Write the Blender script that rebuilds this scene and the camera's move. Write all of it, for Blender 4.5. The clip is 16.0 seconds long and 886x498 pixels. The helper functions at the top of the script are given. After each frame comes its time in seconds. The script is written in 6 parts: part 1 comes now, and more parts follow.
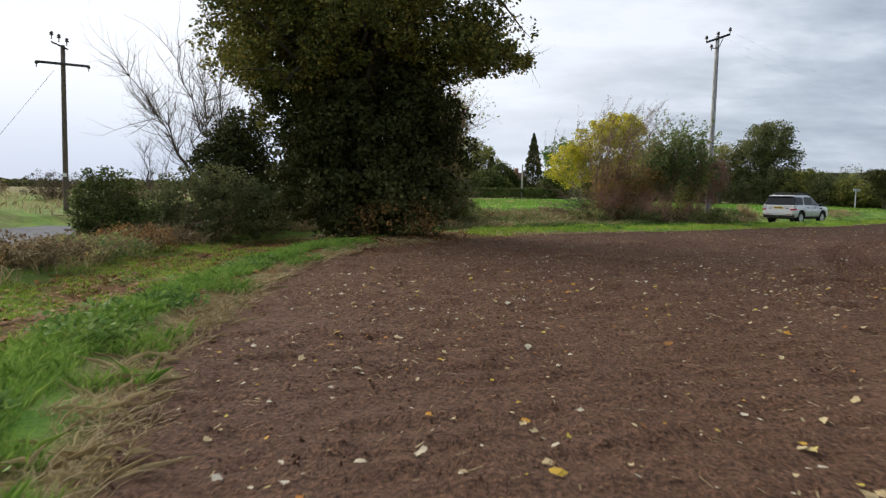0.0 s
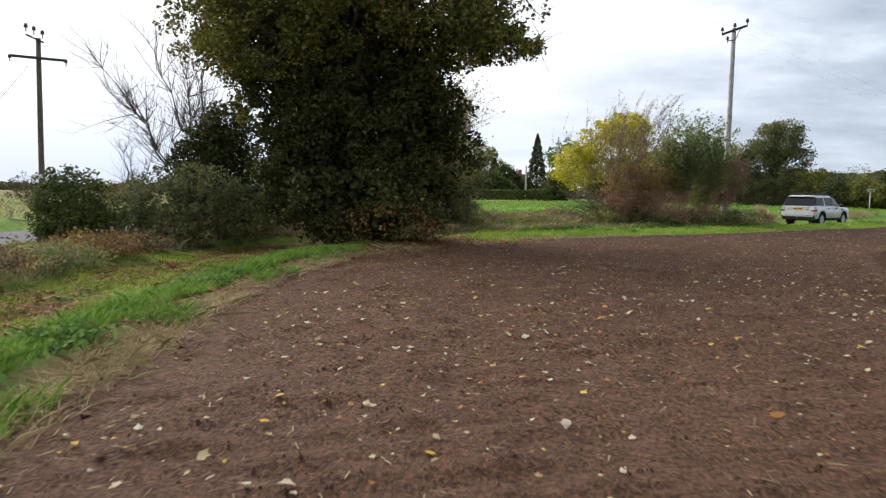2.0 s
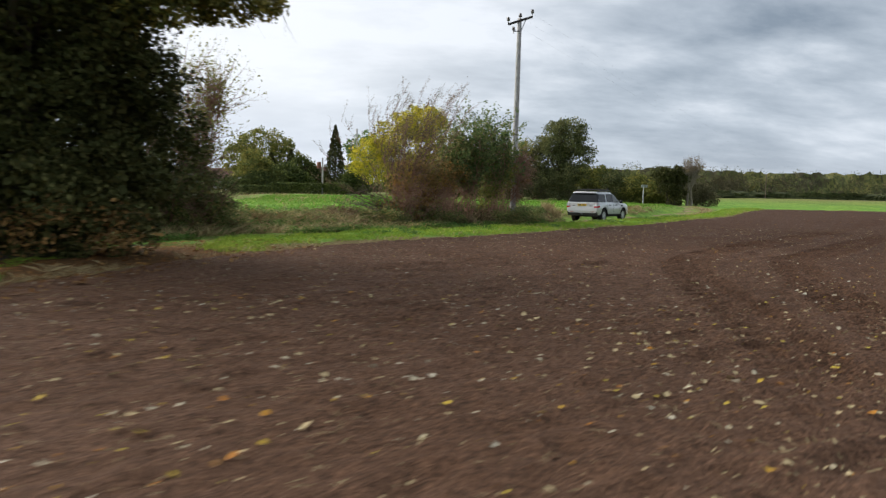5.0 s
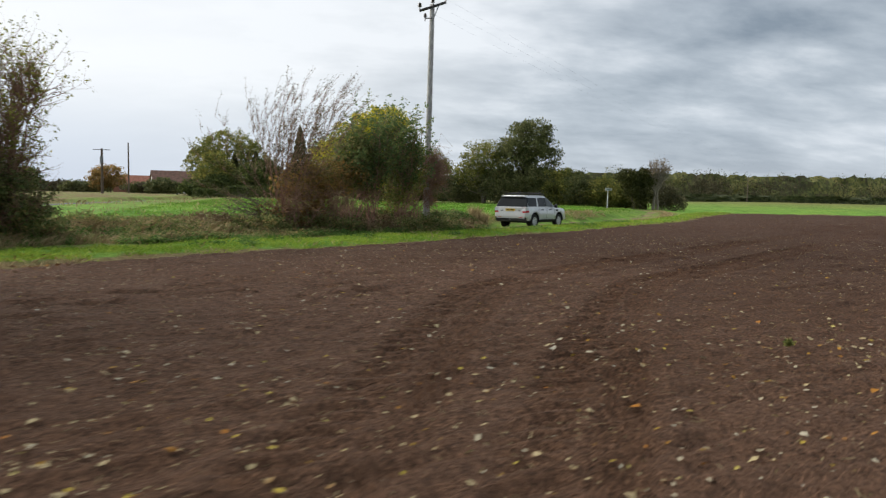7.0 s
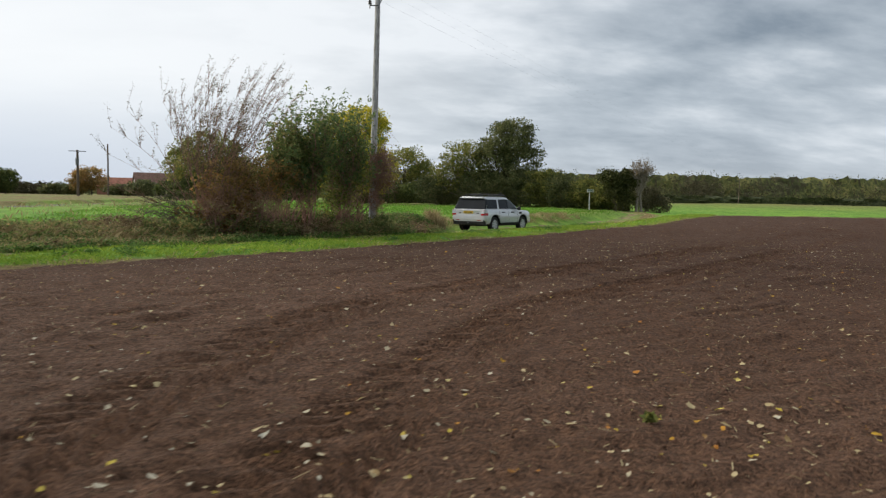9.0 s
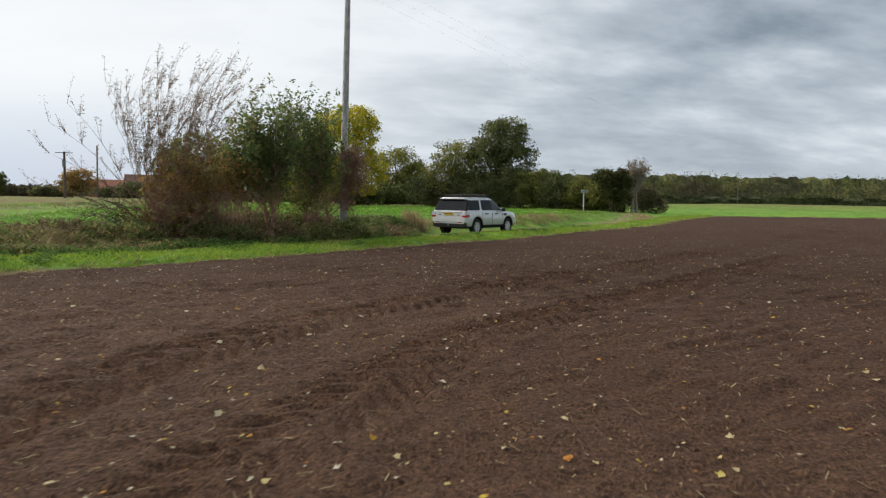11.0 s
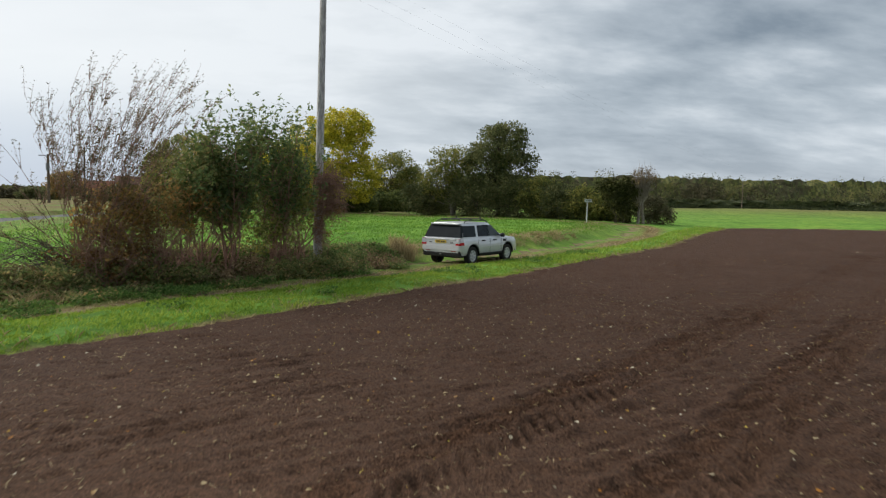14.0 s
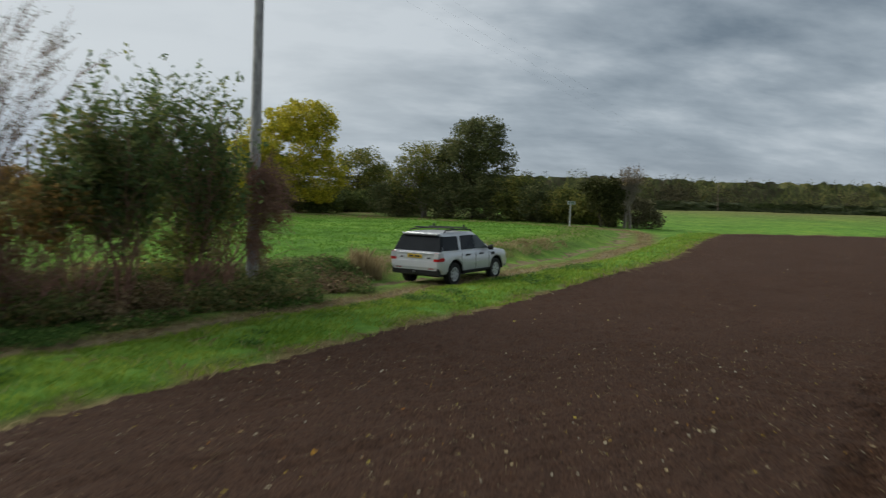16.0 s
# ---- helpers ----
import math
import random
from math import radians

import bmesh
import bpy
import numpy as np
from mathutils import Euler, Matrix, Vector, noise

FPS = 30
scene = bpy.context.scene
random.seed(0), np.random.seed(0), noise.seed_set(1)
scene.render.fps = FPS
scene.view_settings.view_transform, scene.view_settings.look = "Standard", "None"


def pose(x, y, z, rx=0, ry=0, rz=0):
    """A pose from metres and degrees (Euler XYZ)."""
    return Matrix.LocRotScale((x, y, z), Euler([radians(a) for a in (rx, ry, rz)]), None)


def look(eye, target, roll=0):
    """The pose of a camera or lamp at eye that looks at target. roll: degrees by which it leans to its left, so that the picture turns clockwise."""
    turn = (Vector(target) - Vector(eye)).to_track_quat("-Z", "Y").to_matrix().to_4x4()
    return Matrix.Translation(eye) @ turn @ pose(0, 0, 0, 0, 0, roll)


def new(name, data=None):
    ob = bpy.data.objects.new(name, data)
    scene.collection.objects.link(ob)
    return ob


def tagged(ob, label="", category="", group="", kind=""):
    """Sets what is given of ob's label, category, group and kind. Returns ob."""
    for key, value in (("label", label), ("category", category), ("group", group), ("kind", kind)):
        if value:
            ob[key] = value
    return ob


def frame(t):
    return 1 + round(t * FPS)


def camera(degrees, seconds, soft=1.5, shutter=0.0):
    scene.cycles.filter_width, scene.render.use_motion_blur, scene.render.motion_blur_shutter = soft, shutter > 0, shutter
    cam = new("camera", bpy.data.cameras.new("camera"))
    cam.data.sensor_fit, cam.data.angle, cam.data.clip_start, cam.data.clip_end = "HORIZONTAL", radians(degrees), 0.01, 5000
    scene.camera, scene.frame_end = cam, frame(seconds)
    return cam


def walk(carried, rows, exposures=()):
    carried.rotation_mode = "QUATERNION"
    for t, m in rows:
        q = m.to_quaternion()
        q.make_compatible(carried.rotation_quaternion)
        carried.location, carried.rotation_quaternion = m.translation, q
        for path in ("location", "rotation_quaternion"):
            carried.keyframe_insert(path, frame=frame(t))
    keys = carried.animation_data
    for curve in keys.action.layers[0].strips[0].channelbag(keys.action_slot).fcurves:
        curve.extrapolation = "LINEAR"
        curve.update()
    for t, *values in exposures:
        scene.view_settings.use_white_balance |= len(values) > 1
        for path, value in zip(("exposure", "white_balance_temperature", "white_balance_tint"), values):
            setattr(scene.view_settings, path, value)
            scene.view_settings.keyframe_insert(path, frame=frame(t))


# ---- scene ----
cam = camera(63.9, 16.0, soft=1.25, shutter=0.7)
PATH = [
    (0, (0.351, 1.391, 1.233), (0.161, 3.376, 1.078), 1.1),
    (0.5, (0.327, 1.867, 1.235), (0.134, 3.852, 1.082), 1.1),
    (1, (0.295, 2.368, 1.222), (0.1, 4.353, 1.071), 1.0),
    (1.5, (0.278, 2.857, 1.209), (0.081, 4.841, 1.057), 1.0),
    (2, (0.218, 3.379, 1.199), (0.02, 5.363, 1.05), 0.9),
    (2.3, (0.186, 3.66, 1.19), (0.034, 5.648, 1.04), 0.9),
    (2.5, (0.163, 3.831, 1.182), (0.237, 5.824, 1.027), 1.2),
    (3, (0.054, 4.238, 1.214), (0.392, 6.203, 1.054), 1.4),
    (3.2, (0.048, 4.415, 1.223), (0.378, 6.381, 1.062), 1.1),
    (5.3, (2.217, 7.358, 1.364), (2.561, 9.321, 1.205), 1.2),
    (5.5, (2.764, 7.669, 1.358), (3.111, 9.632, 1.203), 1.2),
    (6, (4.049, 8.355, 1.381), (4.398, 10.319, 1.229), 1.1),
    (6.5, (5.1, 8.935, 1.406), (5.451, 10.899, 1.256), 1.1),
    (7, (5.937, 9.464, 1.432), (6.293, 11.426, 1.283), 1.1),
    (7.5, (6.694, 10.015, 1.45), (7.052, 11.977, 1.302), 1.1),
    (8, (7.343, 10.507, 1.446), (7.703, 12.469, 1.301), 1.0),
    (8.5, (7.885, 10.98, 1.451), (8.247, 12.941, 1.306), 1.0),
    (9, (8.356, 11.451, 1.448), (8.721, 13.412, 1.305), 1.0),
    (9.5, (8.732, 11.889, 1.456), (9.098, 13.85, 1.313), 0.9),
    (9.7, (8.884, 12.075, 1.457), (9.245, 14.036, 1.313), 0.8),
    (11.8, (9.908, 13.932, 1.433), (10.277, 15.893, 1.296), 0.8),
    (12, (9.976, 14.108, 1.454), (10.345, 16.069, 1.313), 0.8),
    (12.5, (10.13, 14.552, 1.466), (10.499, 16.513, 1.325), 0.8),
    (13, (10.282, 15.264, 1.554), (10.654, 17.224, 1.41), 0.9),
    (13.5, (10.428, 16.028, 2.115), (10.799, 17.989, 1.973), 0.95),
    (14, (10.565, 16.81, 2.5), (10.934, 18.77, 2.356), 0.95),
    (14.5, (10.696, 17.615, 2.585), (11.068, 19.575, 2.44), 1.05),
    (15, (10.927, 18.846, 2.593), (11.3, 20.806, 2.45), 1.05),
    (15.5, (11.138, 20.447, 2.598), (11.514, 22.406, 2.455), 1.15),
    (16, (11.412, 22.449, 2.631), (11.869, 24.391, 2.486), 1.45),
]
walk(cam, [(t, look(eye, aim, roll)) for t, eye, aim, roll in PATH],
     exposures=[(0.0, 0.36, 6280, 13), (1.0, 0.44, 6280, 13), (2.0, 0.64, 6280, 13), (2.5, 0.76, 6280, 13), (3.0, 0.64, 6280, 13), (5.3, 0.36, 6400, 11), (9.7, 0.25, 6500, 10), (12.5, 0.25, 6500, 10), (13.0, 0.22, 6500, 10),
                (14.0, 0.18, 6430, 9), (15.0, -0.12, 6320, 8), (16.0, -0.28, 6260, 7)])


# ---- sky and light ----
def link(tree, a, b):
    tree.links.new(a, b)


def sky_world():
    world = bpy.data.worlds.new("overcast_sky")
    scene.world = world
    world.use_nodes = True
    nt = world.node_tree
    nt.nodes.clear()
    n = nt.nodes.new
    tc = n("ShaderNodeTexCoord")
    sep = n("ShaderNodeSeparateXYZ")
    link(nt, tc.outputs["Generated"], sep.inputs[0])

    def math_node(op, a, b=None, clamp=False):
        m = n("ShaderNodeMath")
        m.operation, m.use_clamp = op, clamp
        for k, v in enumerate((a, b)):
            if v is None:
                continue
            if isinstance(v, (int, float)):
                m.inputs[k].default_value = v
            else:
                link(nt, v, m.inputs[k])
        return m.outputs[0]

    up = math_node("ADD", math_node("MAXIMUM", sep.outputs[2], 0.0), 0.26)
    u, v = math_node("DIVIDE", sep.outputs[0], up), math_node("DIVIDE", sep.outputs[1], up)
    comb = n("ShaderNodeCombineXYZ")
    link(nt, u, comb.inputs[0]), link(nt, v, comb.inputs[1])

    def cloud(scale, detail, rough, off, sx, sy, turn):
        mp = n("ShaderNodeMapping")
        mp.inputs["Location"].default_value = (off, off * 0.7, 0)
        mp.inputs["Rotation"].default_value = (0, 0, radians(turn))
        mp.inputs["Scale"].default_value = (sx, sy, 1)
        link(nt, comb.outputs[0], mp.inputs[0])
        t = n("ShaderNodeTexNoise")
        t.inputs["Scale"].default_value, t.inputs["Detail"].default_value = scale, detail
        t.inputs["Roughness"].default_value = rough
        t.inputs["Distortion"].default_value = 0.12
        link(nt, mp.outputs[0], t.inputs["Vector"])
        return t.outputs[0]

    big, fine = cloud(0.95, 5, 0.5, 3.1, 0.75, 1.15, -12), cloud(3.2, 8, 0.58, 7.7, 0.8, 1.3, 22)
    mixed = math_node("ADD", math_node("MULTIPLY", big, 0.64), math_node("MULTIPLY", fine, 0.36))
    ramp = n("ShaderNodeValToRGB")
    link(nt, mixed, ramp.inputs[0])
    cr = ramp.color_ramp
    cr.elements[0].position, cr.elements[0].color = 0.38, (0.20, 0.245, 0.295, 1)
    cr.elements[1].position, cr.elements[1].color = 0.61, (0.65, 0.69, 0.73, 1)
    e = cr.elements.new(0.50)
    e.color = (0.39, 0.44, 0.49, 1)
    # brighter, thinner cloud towards the veiled sun
    dot = n("ShaderNodeVectorMath")
    dot.operation = "DOT_PRODUCT"
    link(nt, tc.outputs["Generated"], dot.inputs[0])
    dot.inputs[1].default_value = SUN_WAY
    glow = n("ShaderNodeMapRange")
    glow.interpolation_type = "SMOOTHSTEP"
    link(nt, dot.outputs["Value"], glow.inputs["Value"])
    glow.inputs["From Min"].default_value, glow.inputs["From Max"].default_value = 0.22, 0.86
    glow.inputs["To Min"].default_value, glow.inputs["To Max"].default_value = 0.0, 0.95
    mixw = n("ShaderNodeMix")
    mixw.data_type = "RGBA"
    link(nt, glow.outputs[0], mixw.inputs[0])
    link(nt, ramp.outputs[0], mixw.inputs[6])
    mixw.inputs[7].default_value = (0.78, 0.80, 0.815, 1)
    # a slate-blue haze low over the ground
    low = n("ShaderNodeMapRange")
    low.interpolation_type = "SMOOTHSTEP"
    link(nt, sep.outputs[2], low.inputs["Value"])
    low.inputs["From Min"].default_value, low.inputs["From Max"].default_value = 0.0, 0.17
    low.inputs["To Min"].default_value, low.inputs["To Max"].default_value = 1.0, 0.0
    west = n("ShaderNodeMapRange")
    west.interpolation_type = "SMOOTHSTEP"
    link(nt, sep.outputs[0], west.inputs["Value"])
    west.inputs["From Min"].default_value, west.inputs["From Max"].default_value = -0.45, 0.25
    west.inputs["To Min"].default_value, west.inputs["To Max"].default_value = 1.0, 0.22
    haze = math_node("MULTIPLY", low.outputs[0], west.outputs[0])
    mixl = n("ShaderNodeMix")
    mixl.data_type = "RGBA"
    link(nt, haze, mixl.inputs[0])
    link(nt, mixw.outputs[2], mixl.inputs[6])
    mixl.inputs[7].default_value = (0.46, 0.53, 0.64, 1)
    # a paler band under the cloud to the east
    east = n("ShaderNodeMapRange")
    east.interpolation_type = "SMOOTHSTEP"
    link(nt, sep.outputs[0], east.inputs["Value"])
    east.inputs["From Min"].default_value, east.inputs["From Max"].default_value = 0.0, 0.5
    east.inputs["To Min"].default_value, east.inputs["To Max"].default_value = 0.0, 0.20
    pale = n("ShaderNodeMix")
    pale.data_type = "RGBA"
    link(nt, math_node("MULTIPLY", low.outputs[0], east.outputs[0]), pale.inputs[0])
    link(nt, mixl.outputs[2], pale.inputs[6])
    pale.inputs[7].default_value = (0.70, 0.73, 0.76, 1)
    clouds = n("ShaderNodeBackground")
    clouds.inputs[1].default_value = 1.045
    link(nt, pale.outputs[2], clouds.inputs[0])
    # clear sky above the cloud
    nish = n("ShaderNodeTexSky")
    nish.sky_type, nish.sun_disc = "NISHITA", False
    nish.sun_elevation, nish.sun_rotation = SUN_ELEV, SUN_ROT
    clear = n("ShaderNodeBackground")
    clear.inputs[1].default_value = 0.08
    link(nt, nish.outputs[0], clear.inputs[0])
    mixs = n("ShaderNodeMixShader")
    mixs.inputs[0].default_value = 0.93
    link(nt, clear.outputs[0], mixs.inputs[1])
    link(nt, clouds.outputs[0], mixs.inputs[2])
    out = n("ShaderNodeOutputWorld")
    link(nt, mixs.outputs[0], out.inputs[0])


SUN_ELEV = radians(32)
SUN_AZ = radians(52)          # to the left of +y
SUN_WAY = (-math.sin(SUN_AZ) * math.cos(SUN_ELEV), math.cos(SUN_AZ) * math.cos(SUN_ELEV), math.sin(SUN_ELEV))
SUN_ROT = -SUN_AZ
sky_world()
sun = new("sun", bpy.data.lights.new("sun", "SUN"))
sun.data.energy, sun.data.angle, sun.data.color = 3.9, radians(48), (1.0, 0.93, 0.84)
sun.rotation_mode = "QUATERNION"
sun.rotation_quaternion = Vector(SUN_WAY).to_track_quat("Z", "Y")


# ---- materials ----
def material(name, rough=0.8, metal=0.0, spec=0.3):
    m = bpy.data.materials.new(name)
    m.use_nodes = True
    nt = m.node_tree
    b = nt.nodes["Principled BSDF"]
    b.inputs["Roughness"].default_value, b.inputs["Metallic"].default_value = rough, metal
    b.inputs["Specular IOR Level"].default_value = spec
    return m, nt, b


def noise_node(nt, scale, detail=6, rough=0.55, coords="Object", stretch=None, distort=0.0):
    tc = nt.nodes.new("ShaderNodeTexCoord")
    t = nt.nodes.new("ShaderNodeTexNoise")
    t.inputs["Scale"].default_value, t.inputs["Detail"].default_value = scale, detail
    t.inputs["Roughness"].default_value, t.inputs["Distortion"].default_value = rough, distort
    src = tc.outputs[coords]
    if stretch:
        mp = nt.nodes.new("ShaderNodeMapping")
        mp.inputs["Scale"].default_value = stretch
        link(nt, src, mp.inputs[0])
        src = mp.outputs[0]
    link(nt, src, t.inputs["Vector"])
    return t.outputs[0]


def ramp_node(nt, fac, stops):
    r = nt.nodes.new("ShaderNodeValToRGB")
    link(nt, fac, r.inputs[0])
    el = r.color_ramp.elements
    el[0].position, el[0].color = stops[0][0], (*stops[0][1], 1)
    el[1].position, el[1].color = stops[-1][0], (*stops[-1][1], 1)
    for p, c in stops[1:-1]:
        el.new(p).color = (*c, 1)
    return r.outputs[0]


def mix_node(nt, fac, a, b, blend="MIX"):
    m = nt.nodes.new("ShaderNodeMix")
    m.data_type, m.blend_type = "RGBA", blend
    for k, v in ((0, fac), (6, a), (7, b)):
        if isinstance(v, (int, float)):
            m.inputs[k].default_value = v
        elif isinstance(v, tuple):
            m.inputs[k].default_value = (*v, 1)
        else:
            link(nt, v, m.inputs[k])
    return m.outputs[2]


def bump_node(nt, b, height, strength, distance):
    bp = nt.nodes.new("ShaderNodeBump")
    bp.inputs["Strength"].default_value, bp.inputs["Distance"].default_value = strength, distance
    link(nt, height, bp.inputs["Height"])
    link(nt, bp.outputs[0], b.inputs["Normal"])


def attr_node(nt, name):
    a = nt.nodes.new("ShaderNodeAttribute")
    a.attribute_name = name
    return a.outputs["Fac"]


def plain(name, colour, rough=0.6, metal=0.0, spec=0.4, vary=0.12, scale=6.0, bump=0.0):
    """A surface with grain and patches of its own colour."""
    m, nt, b = material(name, rough, metal, spec)
    lo = tuple(c * (1 - vary * 1.6) for c in colour)
    hi = tuple(min(1, c * (1 + vary)) for c in colour)
    f = noise_node(nt, scale, 8, 0.6)
    link(nt, ramp_node(nt, f, [(0.3, lo), (0.52, colour), (0.72, hi)]), b.inputs["Base Color"])
    if bump:
        bump_node(nt, b, noise_node(nt, scale * 4, 6, 0.6), 0.6, bump)
    return m


def leaf_material(name, stops, trans=0.28, rough=0.65, spec=0.08, gain=1.18, patch_scale=0.55, each=0.62):
    """Leaves: every leaf takes its own tone."""
    stops = [(p, tuple(min(0.9, v * gain) for v in c)) for p, c in stops]
    m, nt, b = material(name, rough, 0, spec)
    g = nt.nodes.new("ShaderNodeNewGeometry")
    patch = noise_node(nt, patch_scale, 3, 0.5)
    mixv = nt.nodes.new("ShaderNodeMath")
    mixv.operation = "MULTIPLY_ADD"
    link(nt, patch, mixv.inputs[0])
    mixv.inputs[1].default_value = 0.9
    sub = nt.nodes.new("ShaderNodeMath")
    sub.operation = "MULTIPLY_ADD"
    link(nt, g.outputs["Random Per Island"], sub.inputs[0])
    sub.inputs[1].default_value, sub.inputs[2].default_value = each, 0.03 - each * 0.5
    link(nt, sub.outputs[0], mixv.inputs[2])
    col = ramp_node(nt, mixv.outputs[0], stops)
    link(nt, col, b.inputs["Base Color"])
    tr = nt.nodes.new("ShaderNodeBsdfTranslucent")
    link(nt, col, tr.inputs[0])
    ms = nt.nodes.new("ShaderNodeMixShader")
    ms.inputs[0].default_value = trans
    link(nt, b.outputs[0], ms.inputs[1]), link(nt, tr.outputs[0], ms.inputs[2])
    link(nt, ms.outputs[0], nt.nodes["Material Output"].inputs[0])
    return m


def bark_material(name, colour, moss=(0.07, 0.085, 0.04), amount=0.35):
    m, nt, b = material(name, 0.9, 0, 0.2)
    f = noise_node(nt, 14, 8, 0.65, stretch=(1, 1, 0.25))
    c = ramp_node(nt, f, [(0.3, tuple(v * 0.45 for v in colour)), (0.55, colour), (0.75, tuple(v * 1.35 for v in colour))])
    g = ramp_node(nt, noise_node(nt, 1.6, 4, 0.6), [(0.62 - amount * 0.3, (0, 0, 0)), (0.75, (1, 1, 1))])
    link(nt, mix_node(nt, g, c, moss), b.inputs["Base Color"])
    bump_node(nt, b, f, 0.8, 0.02)
    return m


def soil_material():
    m, nt, b = material("tilled_soil", 0.95, 0, 0.15)
    big = noise_node(nt, 0.35, 4, 0.55)
    mid = noise_node(nt, 5.0, 8, 0.62)
    fine = noise_node(nt, 42, 8, 0.68)
    a = ramp_node(nt, big, [(0.3, (0.161, 0.0875, 0.0510)), (0.55, (0.183, 0.102, 0.0622)), (0.75, (0.206, 0.117, 0.0738))])
    c = ramp_node(nt, mid, [(0.25, (0.86, 0.85, 0.84)), (0.5, (1, 1, 1)), (0.78, (1.10, 1.09, 1.08))])
    d = ramp_node(nt, fine, [(0.3, (0.52, 0.50, 0.48)), (0.48, (1, 1, 1)), (0.7, (1.5, 1.48, 1.45))])
    crumb = noise_node(nt, 21, 5, 0.6)
    e = ramp_node(nt, crumb, [(0.34, (0.66, 0.65, 0.64)), (0.48, (1, 1, 1)), (0.64, (1.34, 1.32, 1.30))])
    col = mix_node(nt, 1.0, mix_node(nt, 1.0, a, c, "MULTIPLY"), d, "MULTIPLY")
    col = mix_node(nt, 1.0, col, e, "MULTIPLY")
    # soil colour drops to about half where the mask is 1
    col = mix_node(nt, attr_node(nt, "dark_soil"), col, mix_node(nt, 1.0, col, (0.515, 0.51, 0.525), "MULTIPLY"))
    link(nt, col, b.inputs["Base Color"])
    add = nt.nodes.new("ShaderNodeMath")
    add.operation = "MULTIPLY_ADD"
    link(nt, mid, add.inputs[0])
    add.inputs[1].default_value = 0.8
    tc = nt.nodes.new("ShaderNodeTexCoord")
    mp = nt.nodes.new("ShaderNodeMapping")
    mp.inputs["Rotation"].default_value = (0, 0, radians(-25))
    mp.inputs["Scale"].default_value = (3.2, 12.0, 4.0)
    link(nt, tc.outputs["Object"], mp.inputs[0])
    drill = nt.nodes.new("ShaderNodeTexNoise")
    drill.inputs["Scale"].default_value, drill.inputs["Detail"].default_value = 1.0, 7
    drill.inputs["Roughness"].default_value = 0.62
    link(nt, mp.outputs[0], drill.inputs["Vector"])
    add2 = nt.nodes.new("ShaderNodeMath")
    add2.operation = "MULTIPLY_ADD"
    link(nt, drill.outputs[0], add2.inputs[0])
    add2.inputs[1].default_value = 1.1
    add3 = nt.nodes.new("ShaderNodeMath")
    add3.operation = "MULTIPLY_ADD"
    link(nt, crumb, add3.inputs[0])
    add3.inputs[1].default_value = 1.6
    link(nt, fine, add3.inputs[2])
    link(nt, add3.outputs[0], add2.inputs[2])
    link(nt, add2.outputs[0], add.inputs[2])
    bump_node(nt, b, add.outputs[0], 1.0, 0.095)
    return m


def grass_material():
    """Turf: green, drier and browner where the attribute says so, leaf litter under the oak."""
    m, nt, b = material("turf", 0.95, 0, 0.06)
    mid = noise_node(nt, 1.1, 6, 0.6)
    fine = noise_node(nt, 30, 6, 0.7, stretch=(1, 1, 0.4))
    far = noise_node(nt, 0.12, 4, 0.6)
    green = ramp_node(nt, mid, [(0.30, (0.076, 0.146, 0.028)), (0.5, (0.132, 0.266, 0.042)), (0.70, (0.205, 0.335, 0.062))])
    tone = ramp_node(nt, far, [(0.36, (0.74, 0.80, 0.78)), (0.52, (1, 1, 1)), (0.66, (1.22, 1.10, 1.0))])
    green = mix_node(nt, 1.0, green, tone, "MULTIPLY")
    dryc = ramp_node(nt, noise_node(nt, 3.5, 8, 0.65), [(0.28, (0.075, 0.055, 0.028)), (0.5, (0.165, 0.125, 0.060)), (0.75, (0.27, 0.215, 0.115))])
    litter = ramp_node(nt, noise_node(nt, 9, 8, 0.7), [(0.3, (0.05, 0.035, 0.02)), (0.5, (0.115, 0.062, 0.026)), (0.75, (0.24, 0.12, 0.04))])
    col = mix_node(nt, attr_node(nt, "dry"), green, dryc)
    col = mix_node(nt, attr_node(nt, "litter"), col, litter)
    d = ramp_node(nt, fine, [(0.3, (0.55, 0.55, 0.5)), (0.5, (1, 1, 1)), (0.72, (1.35, 1.35, 1.3))])
    link(nt, mix_node(nt, 1.0, col, d, "MULTIPLY"), b.inputs["Base Color"])
    bump_node(nt, b, fine, 0.9, 0.05)
    return m


SOIL = soil_material()
TURF = grass_material()
RUT = plain("rutted_track_earth", (0.185, 0.15, 0.078), 0.95, 0, 0.15, 0.4, 2.5, 0.03)
ASPHALT = plain("worn_asphalt", (0.10, 0.103, 0.11), 0.95, 0, 0.1, 0.2, 3.0, 0.004)
BARK = bark_material("grey_bark", (0.13, 0.105, 0.08))
BARK_DARK = bark_material("dark_bark", (0.075, 0.06, 0.048))
TWIG = bark_material("red_brown_twigs", (0.28, 0.165, 0.120), amount=0.1)
DRY_STEM = bark_material("dry_straw_stems", (0.25, 0.195, 0.105), amount=0.1)
TWIG_PALE = bark_material("pale_dead_wood", (0.27, 0.23, 0.185), amount=0.1)
POLE_WOOD = bark_material("weathered_pole_wood", (0.44, 0.43, 0.42), (0.30, 0.29, 0.27), 0.1)
POLE_BROWN = bark_material("creosoted_pole_wood", (0.15, 0.115, 0.09), (0.10, 0.09, 0.06), 0.2)
OAK_LEAF = leaf_material("oak_leaves", [(0.1, (0.040, 0.053, 0.016)), (0.4, (0.093, 0.102, 0.028)), (0.62, (0.163, 0.152, 0.037)), (0.9, (0.290, 0.232, 0.053))], 0.14, gain=1.25)
